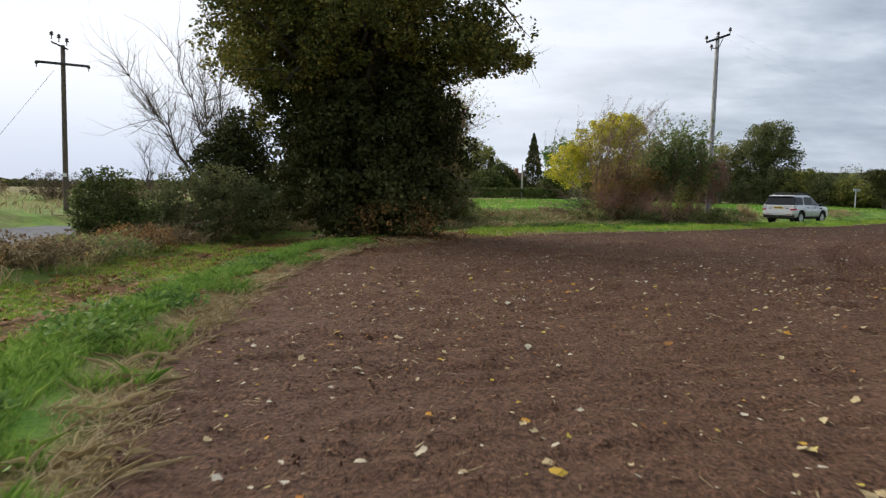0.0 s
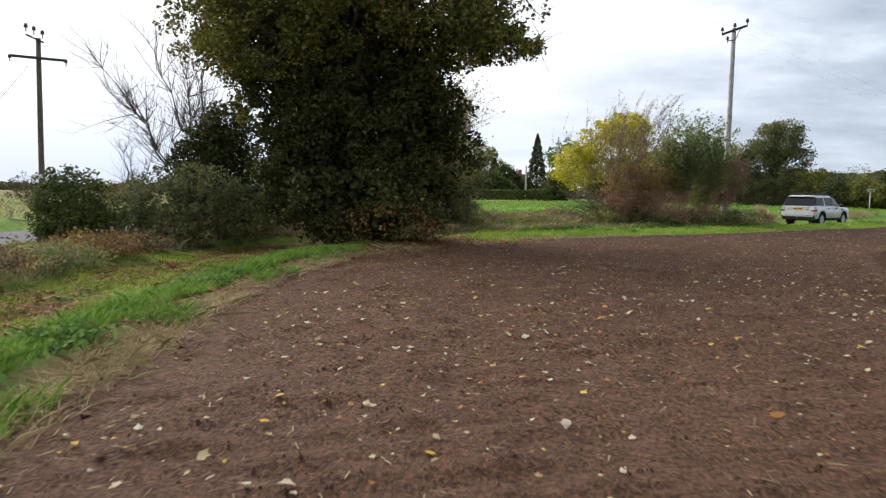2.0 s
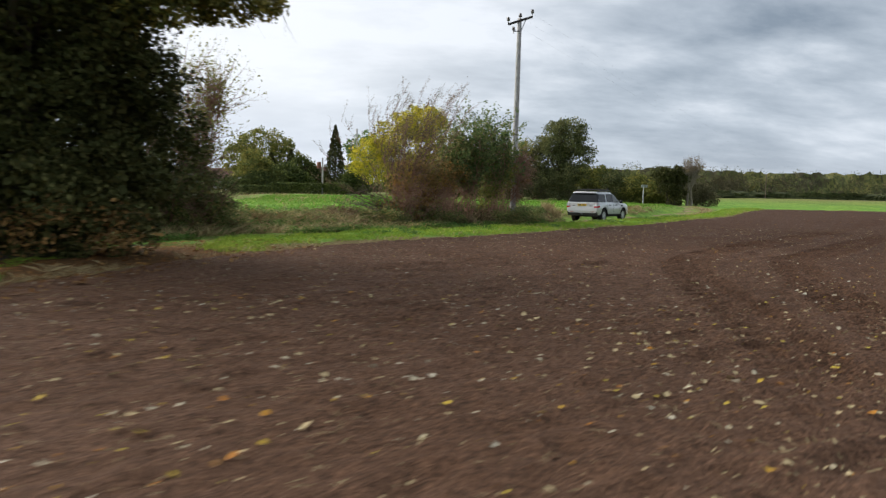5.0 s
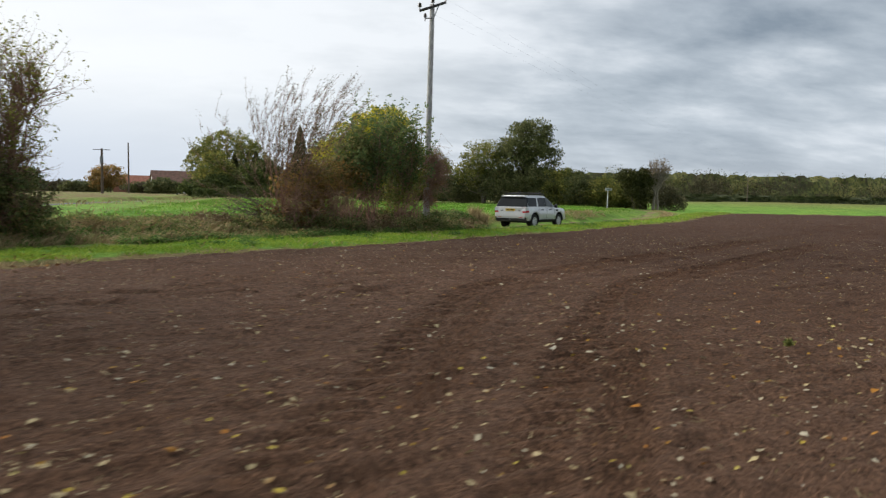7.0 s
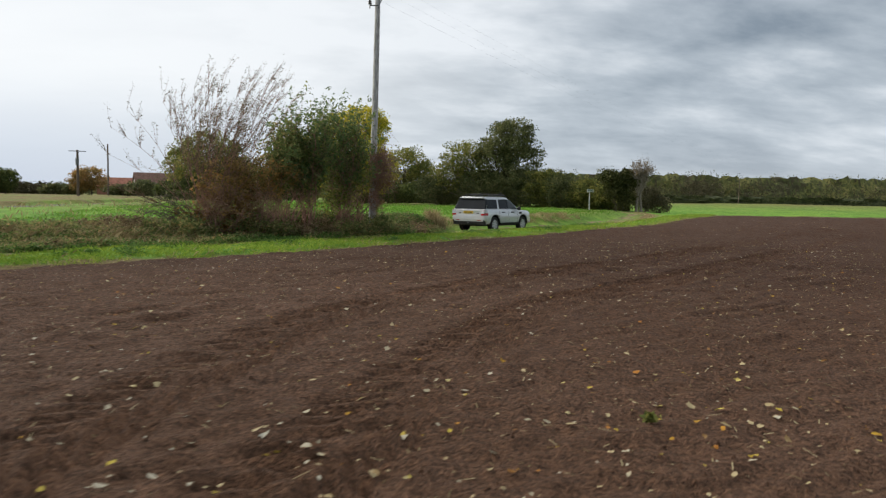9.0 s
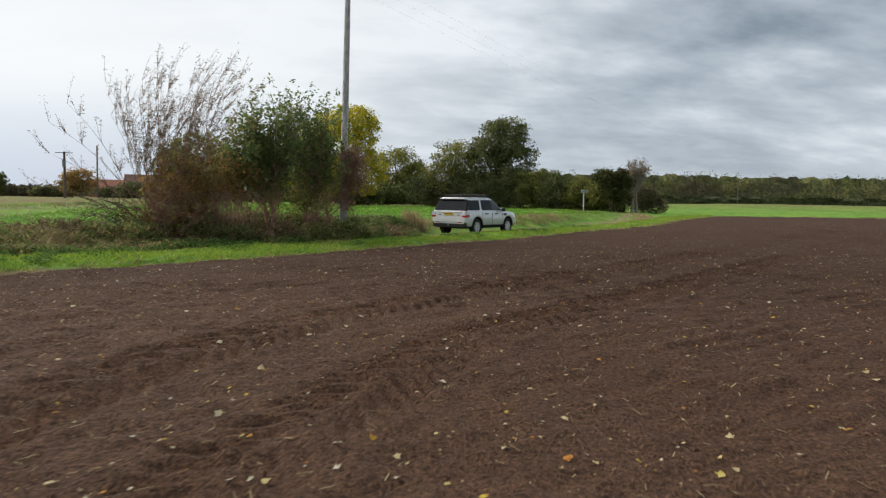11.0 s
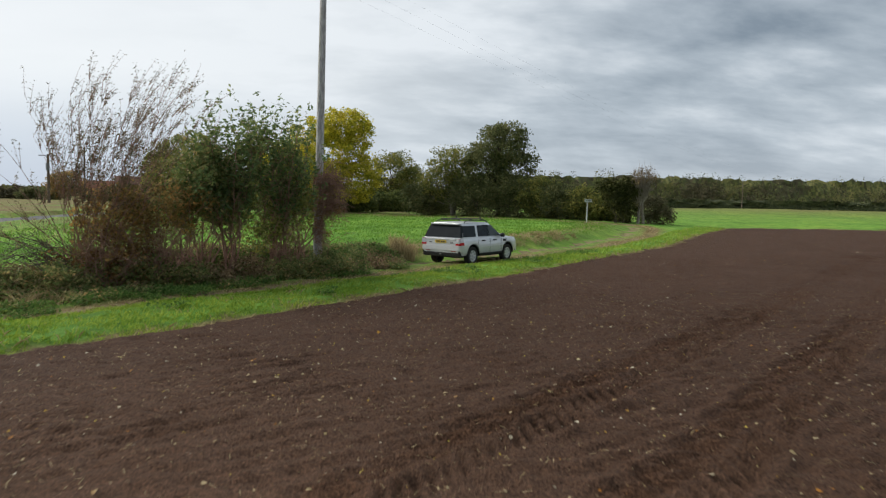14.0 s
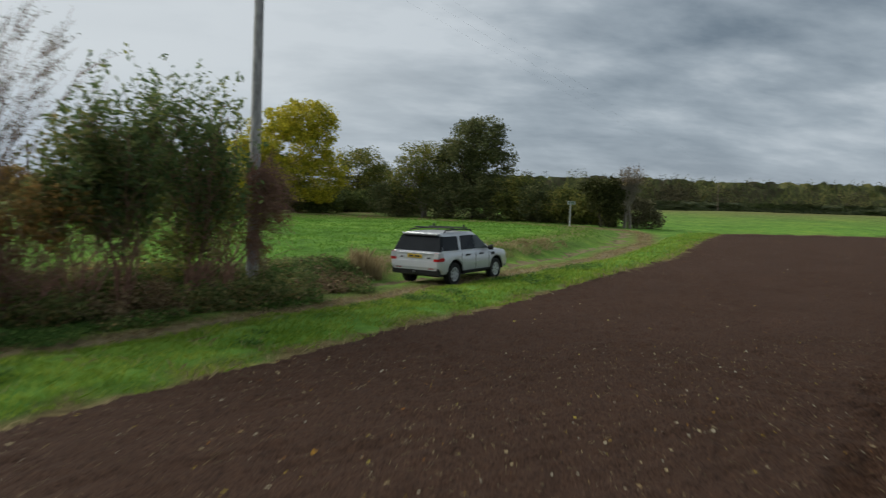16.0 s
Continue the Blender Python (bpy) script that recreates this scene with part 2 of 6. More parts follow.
IVY = leaf_material("ivy_leaves", [(0.1, (0.030, 0.037, 0.012)), (0.5, (0.056, 0.062, 0.020)), (0.9, (0.125, 0.120, 0.042))], 0.10, spec=0.08, gain=1.1)
DARK_GREEN = leaf_material("dark_evergreen_leaves", [(0.1, (0.030, 0.044, 0.016)), (0.5, (0.064, 0.082, 0.026)), (0.9, (0.135, 0.145, 0.042))], 0.18, spec=0.05, gain=1.45)
ASH_LEAF = leaf_material("ash_leaves", [(0.1, (0.060, 0.095, 0.040)), (0.5, (0.115, 0.165, 0.062)), (0.9, (0.235, 0.240, 0.075))], 0.45, gain=1.25)
MID_GREEN = leaf_material("green_leaves", [(0.1, (0.045, 0.094, 0.022)), (0.5, (0.094, 0.172, 0.041)), (0.9, (0.187, 0.253, 0.064))], 0.3)
OLIVE = leaf_material("olive_autumn_leaves", [(0.1, (0.061, 0.078, 0.023)), (0.5, (0.139, 0.150, 0.042)), (0.9, (0.295, 0.252, 0.061))], 0.33, gain=1.4)
YELLOW = leaf_material("yellow_maple_leaves", [(0.1, (0.172, 0.187, 0.025)), (0.5, (0.389, 0.359, 0.036)), (0.9, (0.661, 0.532, 0.051))], 0.4, gain=1.2)
BIRCH = leaf_material("sparse_olive_leaves", [(0.1, (0.10, 0.115, 0.03)), (0.5, (0.19, 0.195, 0.050)), (0.9, (0.33, 0.31, 0.08))], 0.4)
RUSSET = leaf_material("russet_brown_leaves", [(0.1, (0.086, 0.054, 0.025)), (0.5, (0.180, 0.104, 0.041)), (0.9, (0.312, 0.188, 0.066))], 0.25)
DEAD = leaf_material("dead_bramble_leaves", [(0.1, (0.085, 0.062, 0.035)), (0.5, (0.16, 0.115, 0.062)), (0.9, (0.27, 0.205, 0.115))], 0.2)
THICKET = leaf_material("mixed_thicket_leaves", [(0.1, (0.050, 0.062, 0.028)), (0.5, (0.098, 0.112, 0.046)), (0.9, (0.185, 0.170, 0.070))], 0.28, gain=1.35)
HAW = leaf_material("hawthorn_leaves", [(0.1, (0.080, 0.068, 0.028)), (0.45, (0.160, 0.118, 0.044)), (0.7, (0.225, 0.128, 0.042)), (0.95, (0.32, 0.200, 0.080))], 0.45, gain=1.7)
WILLOW = leaf_material("dull_willow_leaves", [(0.1, (0.054, 0.054, 0.031)), (0.5, (0.114, 0.106, 0.058)), (0.9, (0.216, 0.180, 0.102))], 0.5, gain=1.15)
FAR_WOOD = leaf_material("far_woodland_leaves", [(0.2, (0.034, 0.036, 0.020)), (0.36, (0.064, 0.056, 0.032)), (0.45, (0.066, 0.078, 0.030)), (0.55, (0.125, 0.125, 0.045)), (0.7, (0.185, 0.165, 0.060))], 0.12, gain=1.2, patch_scale=0.13, each=0.22)
HAZE_BROWN = leaf_material("far_brown_leaves", [(0.1, (0.060, 0.056, 0.034)), (0.5, (0.095, 0.084, 0.045)), (0.9, (0.135, 0.115, 0.058))], 0.12, gain=0.9)
DARK_WOOD = leaf_material("far_dark_leaves", [(0.1, (0.038, 0.046, 0.022)), (0.5, (0.060, 0.070, 0.030)), (0.9, (0.095, 0.100, 0.042))], 0.12, gain=0.9)
BLADE = leaf_material("grass_blades", [(0.05, (0.112, 0.188, 0.026)), (0.45, (0.192, 0.305, 0.040)), (0.95, (0.42, 0.46, 0.085))], 0.4, spec=0.04, gain=1.08)
VERGE = leaf_material("verge_grass_blades", [(0.05, (0.085, 0.165, 0.026)), (0.5, (0.150, 0.265, 0.044)), (0.95, (0.30, 0.39, 0.095))], 0.4, spec=0.04, gain=1.0)
STRAW = leaf_material("dry_grass_blades", [(0.05, (0.18, 0.13, 0.06)), (0.5, (0.36, 0.285, 0.150)), (0.95, (0.56, 0.465, 0.265))], 0.3, gain=1.0)
BRAMBLE = leaf_material("bramble_leaves", [(0.05, (0.033, 0.051, 0.019)), (0.45, (0.078, 0.099, 0.033)), (0.7, (0.135, 0.125, 0.050)), (0.95, (0.27, 0.168, 0.075))], 0.4, gain=2.1)
MEADOW = leaf_material("meadow_grass_blades", [(0.05, (0.075, 0.165, 0.024)), (0.5, (0.130, 0.270, 0.035)), (0.95, (0.235, 0.360, 0.055))], 0.4, spec=0.04, gain=1.0)
FALLEN = leaf_material("fallen_leaves", [(0.10, (0.56, 0.51, 0.39)), (0.34, (0.48, 0.41, 0.27)), (0.39, (0.54, 0.42, 0.07)), (0.45, (0.48, 0.29, 0.04)), (0.50, (0.44, 0.18, 0.035)), (0.54, (0.27, 0.13, 0.04)), (0.58, (0.40, 0.30, 0.15)), (0.64, (0.50, 0.40, 0.22))], 0.12, gain=0.88)
LITTER = leaf_material("brown_leaf_litter", [(0.05, (0.09, 0.045, 0.018)), (0.5, (0.19, 0.085, 0.026)), (0.9, (0.36, 0.20, 0.06))], 0.15, gain=1.0)


# ---- mesh helpers ----
def mesh_object(name, verts, faces, mats, parent=None, label="", smooth=False, index=None):
    me = bpy.data.meshes.new(name)
    me.from_pydata(verts.tolist() if isinstance(verts, np.ndarray) else verts, [], faces.tolist() if isinstance(faces, np.ndarray) else faces)
    for mt in mats if isinstance(mats, (list, tuple)) else (mats,):
        me.materials.append(mt)
    if index is not None:
        me.polygons.foreach_set("material_index", np.asarray(index, dtype=np.int32))
    if smooth:
        me.polygons.foreach_set("use_smooth", np.ones(len(me.polygons), dtype=bool))
    me.update()
    ob = new(name, me)
    if parent is not None:
        ob.parent = parent
    return tagged(ob, label)


def part(name, bm, mat, parent=None, label="", smooth=False):
    me = bpy.data.meshes.new(name)
    bm.to_mesh(me)
    bm.free()
    me.materials.append(mat)
    if smooth:
        me.polygons.foreach_set("use_smooth", np.ones(len(me.polygons), dtype=bool))
        me.set_sharp_from_angle(angle=radians(38))
    ob = new(name, me)
    if parent is not None:
        ob.parent = parent
    return tagged(ob, label)


def empty(name, m, label, category, group="", kind=""):
    ob = new(name)
    ob.matrix_basis = m
    return tagged(ob, label, category, group, kind)


def tubes(lines, sides=5):
    """Tapered tubes: each line is a list of (point, radius)."""
    verts, faces = [], []
    ring = [(math.cos(2 * math.pi * k / sides), math.sin(2 * math.pi * k / sides)) for k in range(sides)]
    for line in lines:
        base = len(verts)
        n = len(line)
        for i, (p, r) in enumerate(line):
            a, b = line[max(0, i - 1)][0], line[min(n - 1, i + 1)][0]
            d = (b - a)
            if d.length < 1e-6:
                d = Vector((0, 0, 1))
            d.normalize()
            u = d.cross(Vector((0.31, 0.95, 0.05)))
            if u.length < 0.1:
                u = d.cross(Vector((1, 0, 0)))
            u.normalize()
            w = d.cross(u)
            verts += [tuple(p + (u * c + w * s) * r) for c, s in ring]
        for i in range(n - 1):
            for k in range(sides):
                o, q = base + i * sides, (k + 1) % sides
                faces.append((o + k, o + q, o + sides + q, o + sides + k))
        faces.append(tuple(base + (n - 1) * sides + k for k in range(sides)))
    return verts, faces


def leaf_cards(rng, centres, sizes, long=1.6, up=0.25):
    """One folded four-cornered leaf at every centre."""
    n = len(centres)
    d = rng.normal(size=(n, 3))
    d[:, 2] = d[:, 2] * 0.7 - up * 0.5
    d /= np.linalg.norm(d, axis=1)[:, None]
    side = np.cross(d, rng.normal(size=(n, 3)))
    side /= np.maximum(np.linalg.norm(side, axis=1), 1e-6)[:, None]
    nor = np.cross(d, side)
    s = sizes[:, None]
    a = centres - d * s * long * 0.5
    b = centres + side * s * 0.5 + nor * s * 0.12
    c = centres + d * s * long * 0.5
    e = centres - side * s * 0.5 + nor * s * 0.12
    verts = np.stack([a, b, c, e], 1).reshape(-1, 3)
    return verts, np.arange(4 * n).reshape(n, 4)


def in_lumps(rng, lumps, n, shell=0.55):
    """Points in a set of ellipsoids (x, y, z, rx, ry, rz), thicker towards their skins."""
    vol = np.array([(l[3] * l[4] * l[5]) ** 0.8 for l in lumps])
    pick = rng.choice(len(lumps), n, p=vol / vol.sum())
    L = np.array(lumps)[pick]
    d = rng.normal(size=(n, 3))
    d /= np.linalg.norm(d, axis=1)[:, None]
    r = shell + (1 - shell) * rng.random(n) ** 0.6
    r *= 0.88 + 0.20 * rng.random(n)
    return L[:, :3] + d * L[:, 3:] * r[:, None]


def crown_points(rng, lumps, clumps, per, spread, shell=0.5):
    c = in_lumps(rng, lumps, clumps, shell)
    size = spread * (0.55 + 0.9 * rng.random(clumps))
    q = rng.normal(size=(clumps * per, 3))
    q *= np.minimum(1, 1.6 / np.linalg.norm(q, axis=1))[:, None]
    pts = np.repeat(c, per, 0) + q * np.repeat(size, per)[:, None] * np.array([1, 1, 0.72])
    return c, pts


def limb(rng, a, b, r0, r1, steps=5, sag=0.12):
    """A crooked limb from a to b."""
    a, b = Vector(a), Vector(b)
    ln = (b - a).length
    out = []
    for i in range(steps + 1):
        f = i / steps
        p = a.lerp(b, f)
        k = math.sin(math.pi * f) * ln * sag
        if 0 < i < steps:
            p = p + Vector(rng.normal(size=3) * k * 0.5) + Vector((0, 0, k * 0.6))
        out.append((p, r0 + (r1 - r0) * f ** 0.8))
    return out


def twigs_from(rng, lines, count, length, r, up=0.4, bend=0.15, steps=3):
    """Side shoots along given lines."""
    out = []
    for _ in range(count):
        ln = lines[rng.integers(len(lines))]
        i = int(rng.integers(max(1, len(ln) // 3), len(ln)))
        p, pr = ln[i]
        d0 = (ln[i][0] - ln[i - 1][0]).normalized()
        d = d0 * 0.7 + Vector(rng.normal(size=3)) * 0.55 + Vector((0, 0, up))
        d.normalize()
        L = length * (0.5 + rng.random())
        q, shoot = p.copy(), []
        for k in range(steps + 1):
            shoot.append((q.copy(), min(pr, r) * (1 - 0.8 * k / steps)))
            d = (d + Vector(rng.normal(size=3)) * bend + Vector((0, 0, up * 0.12))).normalized()
            q = q + d * (L / steps)
        out.append(shoot)
    return out


def tree(name, at, height, trunk_r, lumps, leaf, label, category="tree", seed=1, clumps=300, per=40, spread=0.4, size=0.08,
         bark=None, limbs=40, shell=0.5, stems=1, long=1.6, group="", twigs=0):
    """A trunk with limbs that reach into a crown of many leaves. lumps are given from the foot of the trunk."""
    rng = np.random.default_rng(seed)
    root = empty(name, pose(*at), label, category, group)
    lines = []
    top = max(l[2] for l in lumps)
    for k in range(stems):
        off = Vector(rng.normal(size=3) * trunk_r * (0 if stems == 1 else 2.2))
        off.z = -0.25
        l0 = lumps[k % len(lumps)]
        lines.append(limb(rng, off, (l0[0] * 0.5, l0[1] * 0.5, top), trunk_r, trunk_r * 0.25, 7, 0.04))
    c, pts = crown_points(rng, lumps, clumps, per, spread, shell)
    for p in c[rng.choice(clumps, min(limbs, clumps), replace=False)]:
        st = lines[int(rng.integers(stems))]
        f = min(0.9, max(0.15, (p[2] / max(top, 0.1)) * 0.55 + 0.1 * rng.random()))
        j = int(f * (len(st) - 1))
        lines.append(limb(rng, st[j][0], p, st[j][1] * 0.5, 0.012, 4, 0.14))
    if twigs:
        lines += twigs_from(rng, lines, twigs, height * 0.14, 0.012, 0.2)
    v, f = tubes(lines)
    mesh_object("trunk", v, f, bark or BARK, root, smooth=True)
    sizes = size * (0.6 + 0.8 * rng.random(len(pts)))
    v, f = leaf_cards(rng, pts, sizes, long)
    mesh_object("crown", v, f, leaf, root)
    return root


# ---- lie of the land ----
FIELD_EDGE = [(2, -60), (0.2, -12), (-0.9, 1), (-1.35, 3.9), (-1.75, 5.2), (-2.2, 6.6), (-2.8, 10), (-3.05, 13), (-2.8, 16), (-1.5, 19),
              (2.0, 25.0), (5.2, 28.2), (8.3, 30.7), (12.2, 34.8), (17, 39.3), (20.3, 42.8), (29.9, 52.7), (40, 65.4), (46.2, 72.6), (50, 73.4),
              (60, 71.5), (90, 74), (300, 104)]
TRACK = [(-4.2, -60), (-4.4, 0), (-4.8, 6), (-5.2, 11), (-5.5, 15), (-6.1, 19), (-6.2, 22.5), (-3.1, 27.4), (3, 32.6), (6.6, 35.7), (12.6, 41), (17, 45.3),
         (24.5, 52.7), (32.5, 62), (37.0, 70), (37.5, 76), (33, 84), (20, 92)]
HEDGE_ROW = [(5.5, 38.4), (7.5, 39.7), (10.8, 41.2), (13.5, 43.6)]
ROAD = [(-13.4, -80), (-13.6, 10), (-13.8, 24), (-12.5, 60), (-9.5, 93), (-4, 130), (6, 200)]


def polyline(x, y, line):
    """Distance to a line of points, with its sign (positive to its left)."""
    best, sign = np.full(x.shape, 1e9), np.zeros(x.shape)
    for (x0, y0), (x1, y1) in zip(line[:-1], line[1:]):
        dx, dy = x1 - x0, y1 - y0
        ll = dx * dx + dy * dy
        f = np.clip(((x - x0) * dx + (y - y0) * dy) / ll, 0, 1)
        ex, ey = x - x0 - f * dx, y - y0 - f * dy
        d = np.hypot(ex, ey)
        near = d < best
        best = np.where(near, d, best)
        sign = np.where(near, np.sign(dx * ey - dy * ex), sign)
    return best * np.where(sign == 0, 1, sign)


def smooth(v, a, b):
    f = np.clip((v - a) / (b - a), 0, 1)
    return f * f * (3 - 2 * f)


def hash_grid(ix, iy, k):
    h = np.sin(ix * 127.1 + iy * 311.7 + k * 74.7) * 43758.5453
    return h - np.floor(h)


def value_noise(x, y, k=0):
    ix, iy = np.floor(x), np.floor(y)
    fx, fy = x - ix, y - iy
    fx, fy = fx * fx * (3 - 2 * fx), fy * fy * (3 - 2 * fy)
    a, b = hash_grid(ix, iy, k), hash_grid(ix + 1, iy, k)
    c, d = hash_grid(ix, iy + 1, k), hash_grid(ix + 1, iy + 1, k)
    return (a * (1 - fx) + b * fx) * (1 - fy) + (c * (1 - fx) + d * fx) * fy - 0.5


WHEEL_RUNS = [[(5.5, 6), (6.6, 10.5), (7.3, 13.0), (8.4, 15.2), (9.1, 16.7), (10.0, 18.3), (10.8, 19.6), (11.6, 20.6), (14.1, 22.5), (17.5, 25.6), (22, 29.6), (60, 64)],
              [(3.4, 6.5), (5.2, 11.4), (5.9, 12.9), (6.5, 14.4), (7.1, 16.3), (7.8, 18.2), (8.5, 19.6), (9.4, 20.8), (10.2, 21.7), (11.4, 22.8), (13.2, 24.4), (15.6, 26.5), (54, 62)]]


def land(x, y, rough=True):
    """Height of the ground, and the distances that shape it."""
    x, y = np.asarray(x, float), np.asarray(y, float)
    s, d = polyline(x, y, FIELD_EDGE), polyline(x, y, TRACK)
    hr, rd = polyline(x, y, HEDGE_ROW), polyline(x, y, ROAD)
    crown = 0.13 * (1 - smooth(-s, 0, 7)) * smooth(y, 19, 27) * (1 - smooth(y, 48, 62))
    field = 0.008 * np.clip(y - 12, 0, 13) - crown + 0.004 * np.clip(y - 40, 0, 40) + 0.0008 * np.clip(y - 80, 0, 300)
    left = -0.34 + 1.15 * smooth(-x, 15.5, 20)
    meadow = 0.16 + 0.28 * smooth(y, 38, 56) + 0.005 * np.clip(y - 50, 0, 70)
    beyond = left + (meadow - left) * smooth(y, 21, 31)
    beyond = beyond + (field - beyond) * smooth(x, 33, 48)
    z = field + 0.05 * smooth(s, 0.0, 0.9)
    lowered = z + (beyond - z) * smooth(s, 1.6, 7.5)
    z = lowered + (z + (beyond - z) * smooth(s, 0.9, 1.9) - lowered) * (1 - smooth(y, 14, 20))
    z = z + 0.50 * np.exp(-(hr / 1.5) ** 2)
    bank = np.exp(-((d - 3.3) / 0.8) ** 2) * (s > 1)
    z = z + (0.05 + 0.20 * (1 - smooth(y, 18, 24))) * bank
    zt = -0.13 + 0.05 * smooth(y, 35, 43) - 0.23 * (1 - smooth(y, 20, 28)) + 0.5 * smooth(y, 52, 78)
    dip = (1 - smooth(np.abs(d), 1.1, 2.5)) * smooth(s, 0.9, 1.9)
    z = z + (zt - z) * dip
    rut = np.exp(-((np.abs(d) - 0.8) / 0.2) ** 2) * dip
    z = z - 0.07 * rut
    ma, mb = (x - 105) * 0.788 - (y - 128) * 0.615, (x - 105) * 0.615 + (y - 128) * 0.788
    mound = np.exp(-((ma / 46) ** 4 + (mb / 18) ** 2))
    z = z + 1.05 * mound
    z = np.where(np.abs(rd) < 3.2, np.minimum(z, -0.2 + 0.5 * smooth(y, 30, 80)), z)
    if rough:
        inside = smooth(-s, -0.25, 0.25)
        q = 0.77 * x + 0.64 * y, 0.64 * x - 0.77 * y
        a, c = 0.91 * x + 0.41 * y, 0.41 * x - 0.91 * y
        clod = value_noise(x * 3.1, y * 3.1, 1) * 0.016 + value_noise(x * 6.3, y * 6.3, 2) * 0.040 + value_noise(x * 9.7, y * 9.7, 21) * 0.022 + value_noise(x * 0.9, y * 0.9, 3) * 0.02 + value_noise(a * 1.6, c * 7.0, 19) * 0.060 * (0.7 + value_noise(x * 0.4, y * 0.4, 4))
        drill = 0.013 * np.sin(c * 2 * math.pi / 0.33 + 3 * value_noise(x * 0.6, y * 0.6, 5)) * (0.6 + value_noise(x * 0.9, y * 0.9, 17))
        turf = value_noise(x * 2.2, y * 2.2, 6) * 0.07 + value_noise(x * 0.5, y * 0.5, 7) * 0.12
        z = z + inside * (clod + drill) + (1 - inside) * turf * (0.35 + 0.65 * (np.abs(rd) > 3.2))
        for line in WHEEL_RUNS:
            t = polyline(x, y, line)
            here = inside * smooth(y, 9.5, 12.5)
            band = (1 - smooth(np.abs(t), 0.33, 0.50)) * here
            along = q[0] + np.abs(t) * 1.0
            lug = 0.5 + 0.5 * np.sin(along * 2 * math.pi / 0.225 + 1.5 * value_noise(x * 0.9, y * 0.9, 8))
            side = np.exp(-((np.abs(t) - 0.54) / 0.08) ** 2) * here
            broken = np.clip(0.85 + 1.1 * value_noise(x * 0.6, y * 0.6, 9) + 0.5 * value_noise(x * 3, y * 3, 10), 0.35, 1.2) * (1 + 0.9 * smooth(y, 20, 26) + 0.4 * (1 - smooth(y, 13, 16)))
            z = z + band * (0.018 - 0.054 * smooth(lug, 0.35, 0.75) * (0.35 + 0.65 * smooth(np.abs(t), 0.02, 0.10))) * broken + side * 0.018 * broken
    return z, s, d, hr, rd


def ground_z(x, y):
    return float(land(np.array([x]), np.array([y]), False)[0][0])


def steps(*runs):
    out = [runs[0][0]]
    for a, b, st in runs:
        n = max(1, round((b - a) / st))
        out += list(np.linspace(a, b, n + 1)[1:])
    return np.array(out)


def far_steps(a, b, n):
    """Widening steps from a to b."""
    f = (np.arange(1, n + 1) / n) ** 3
    return a + (b - a) * f


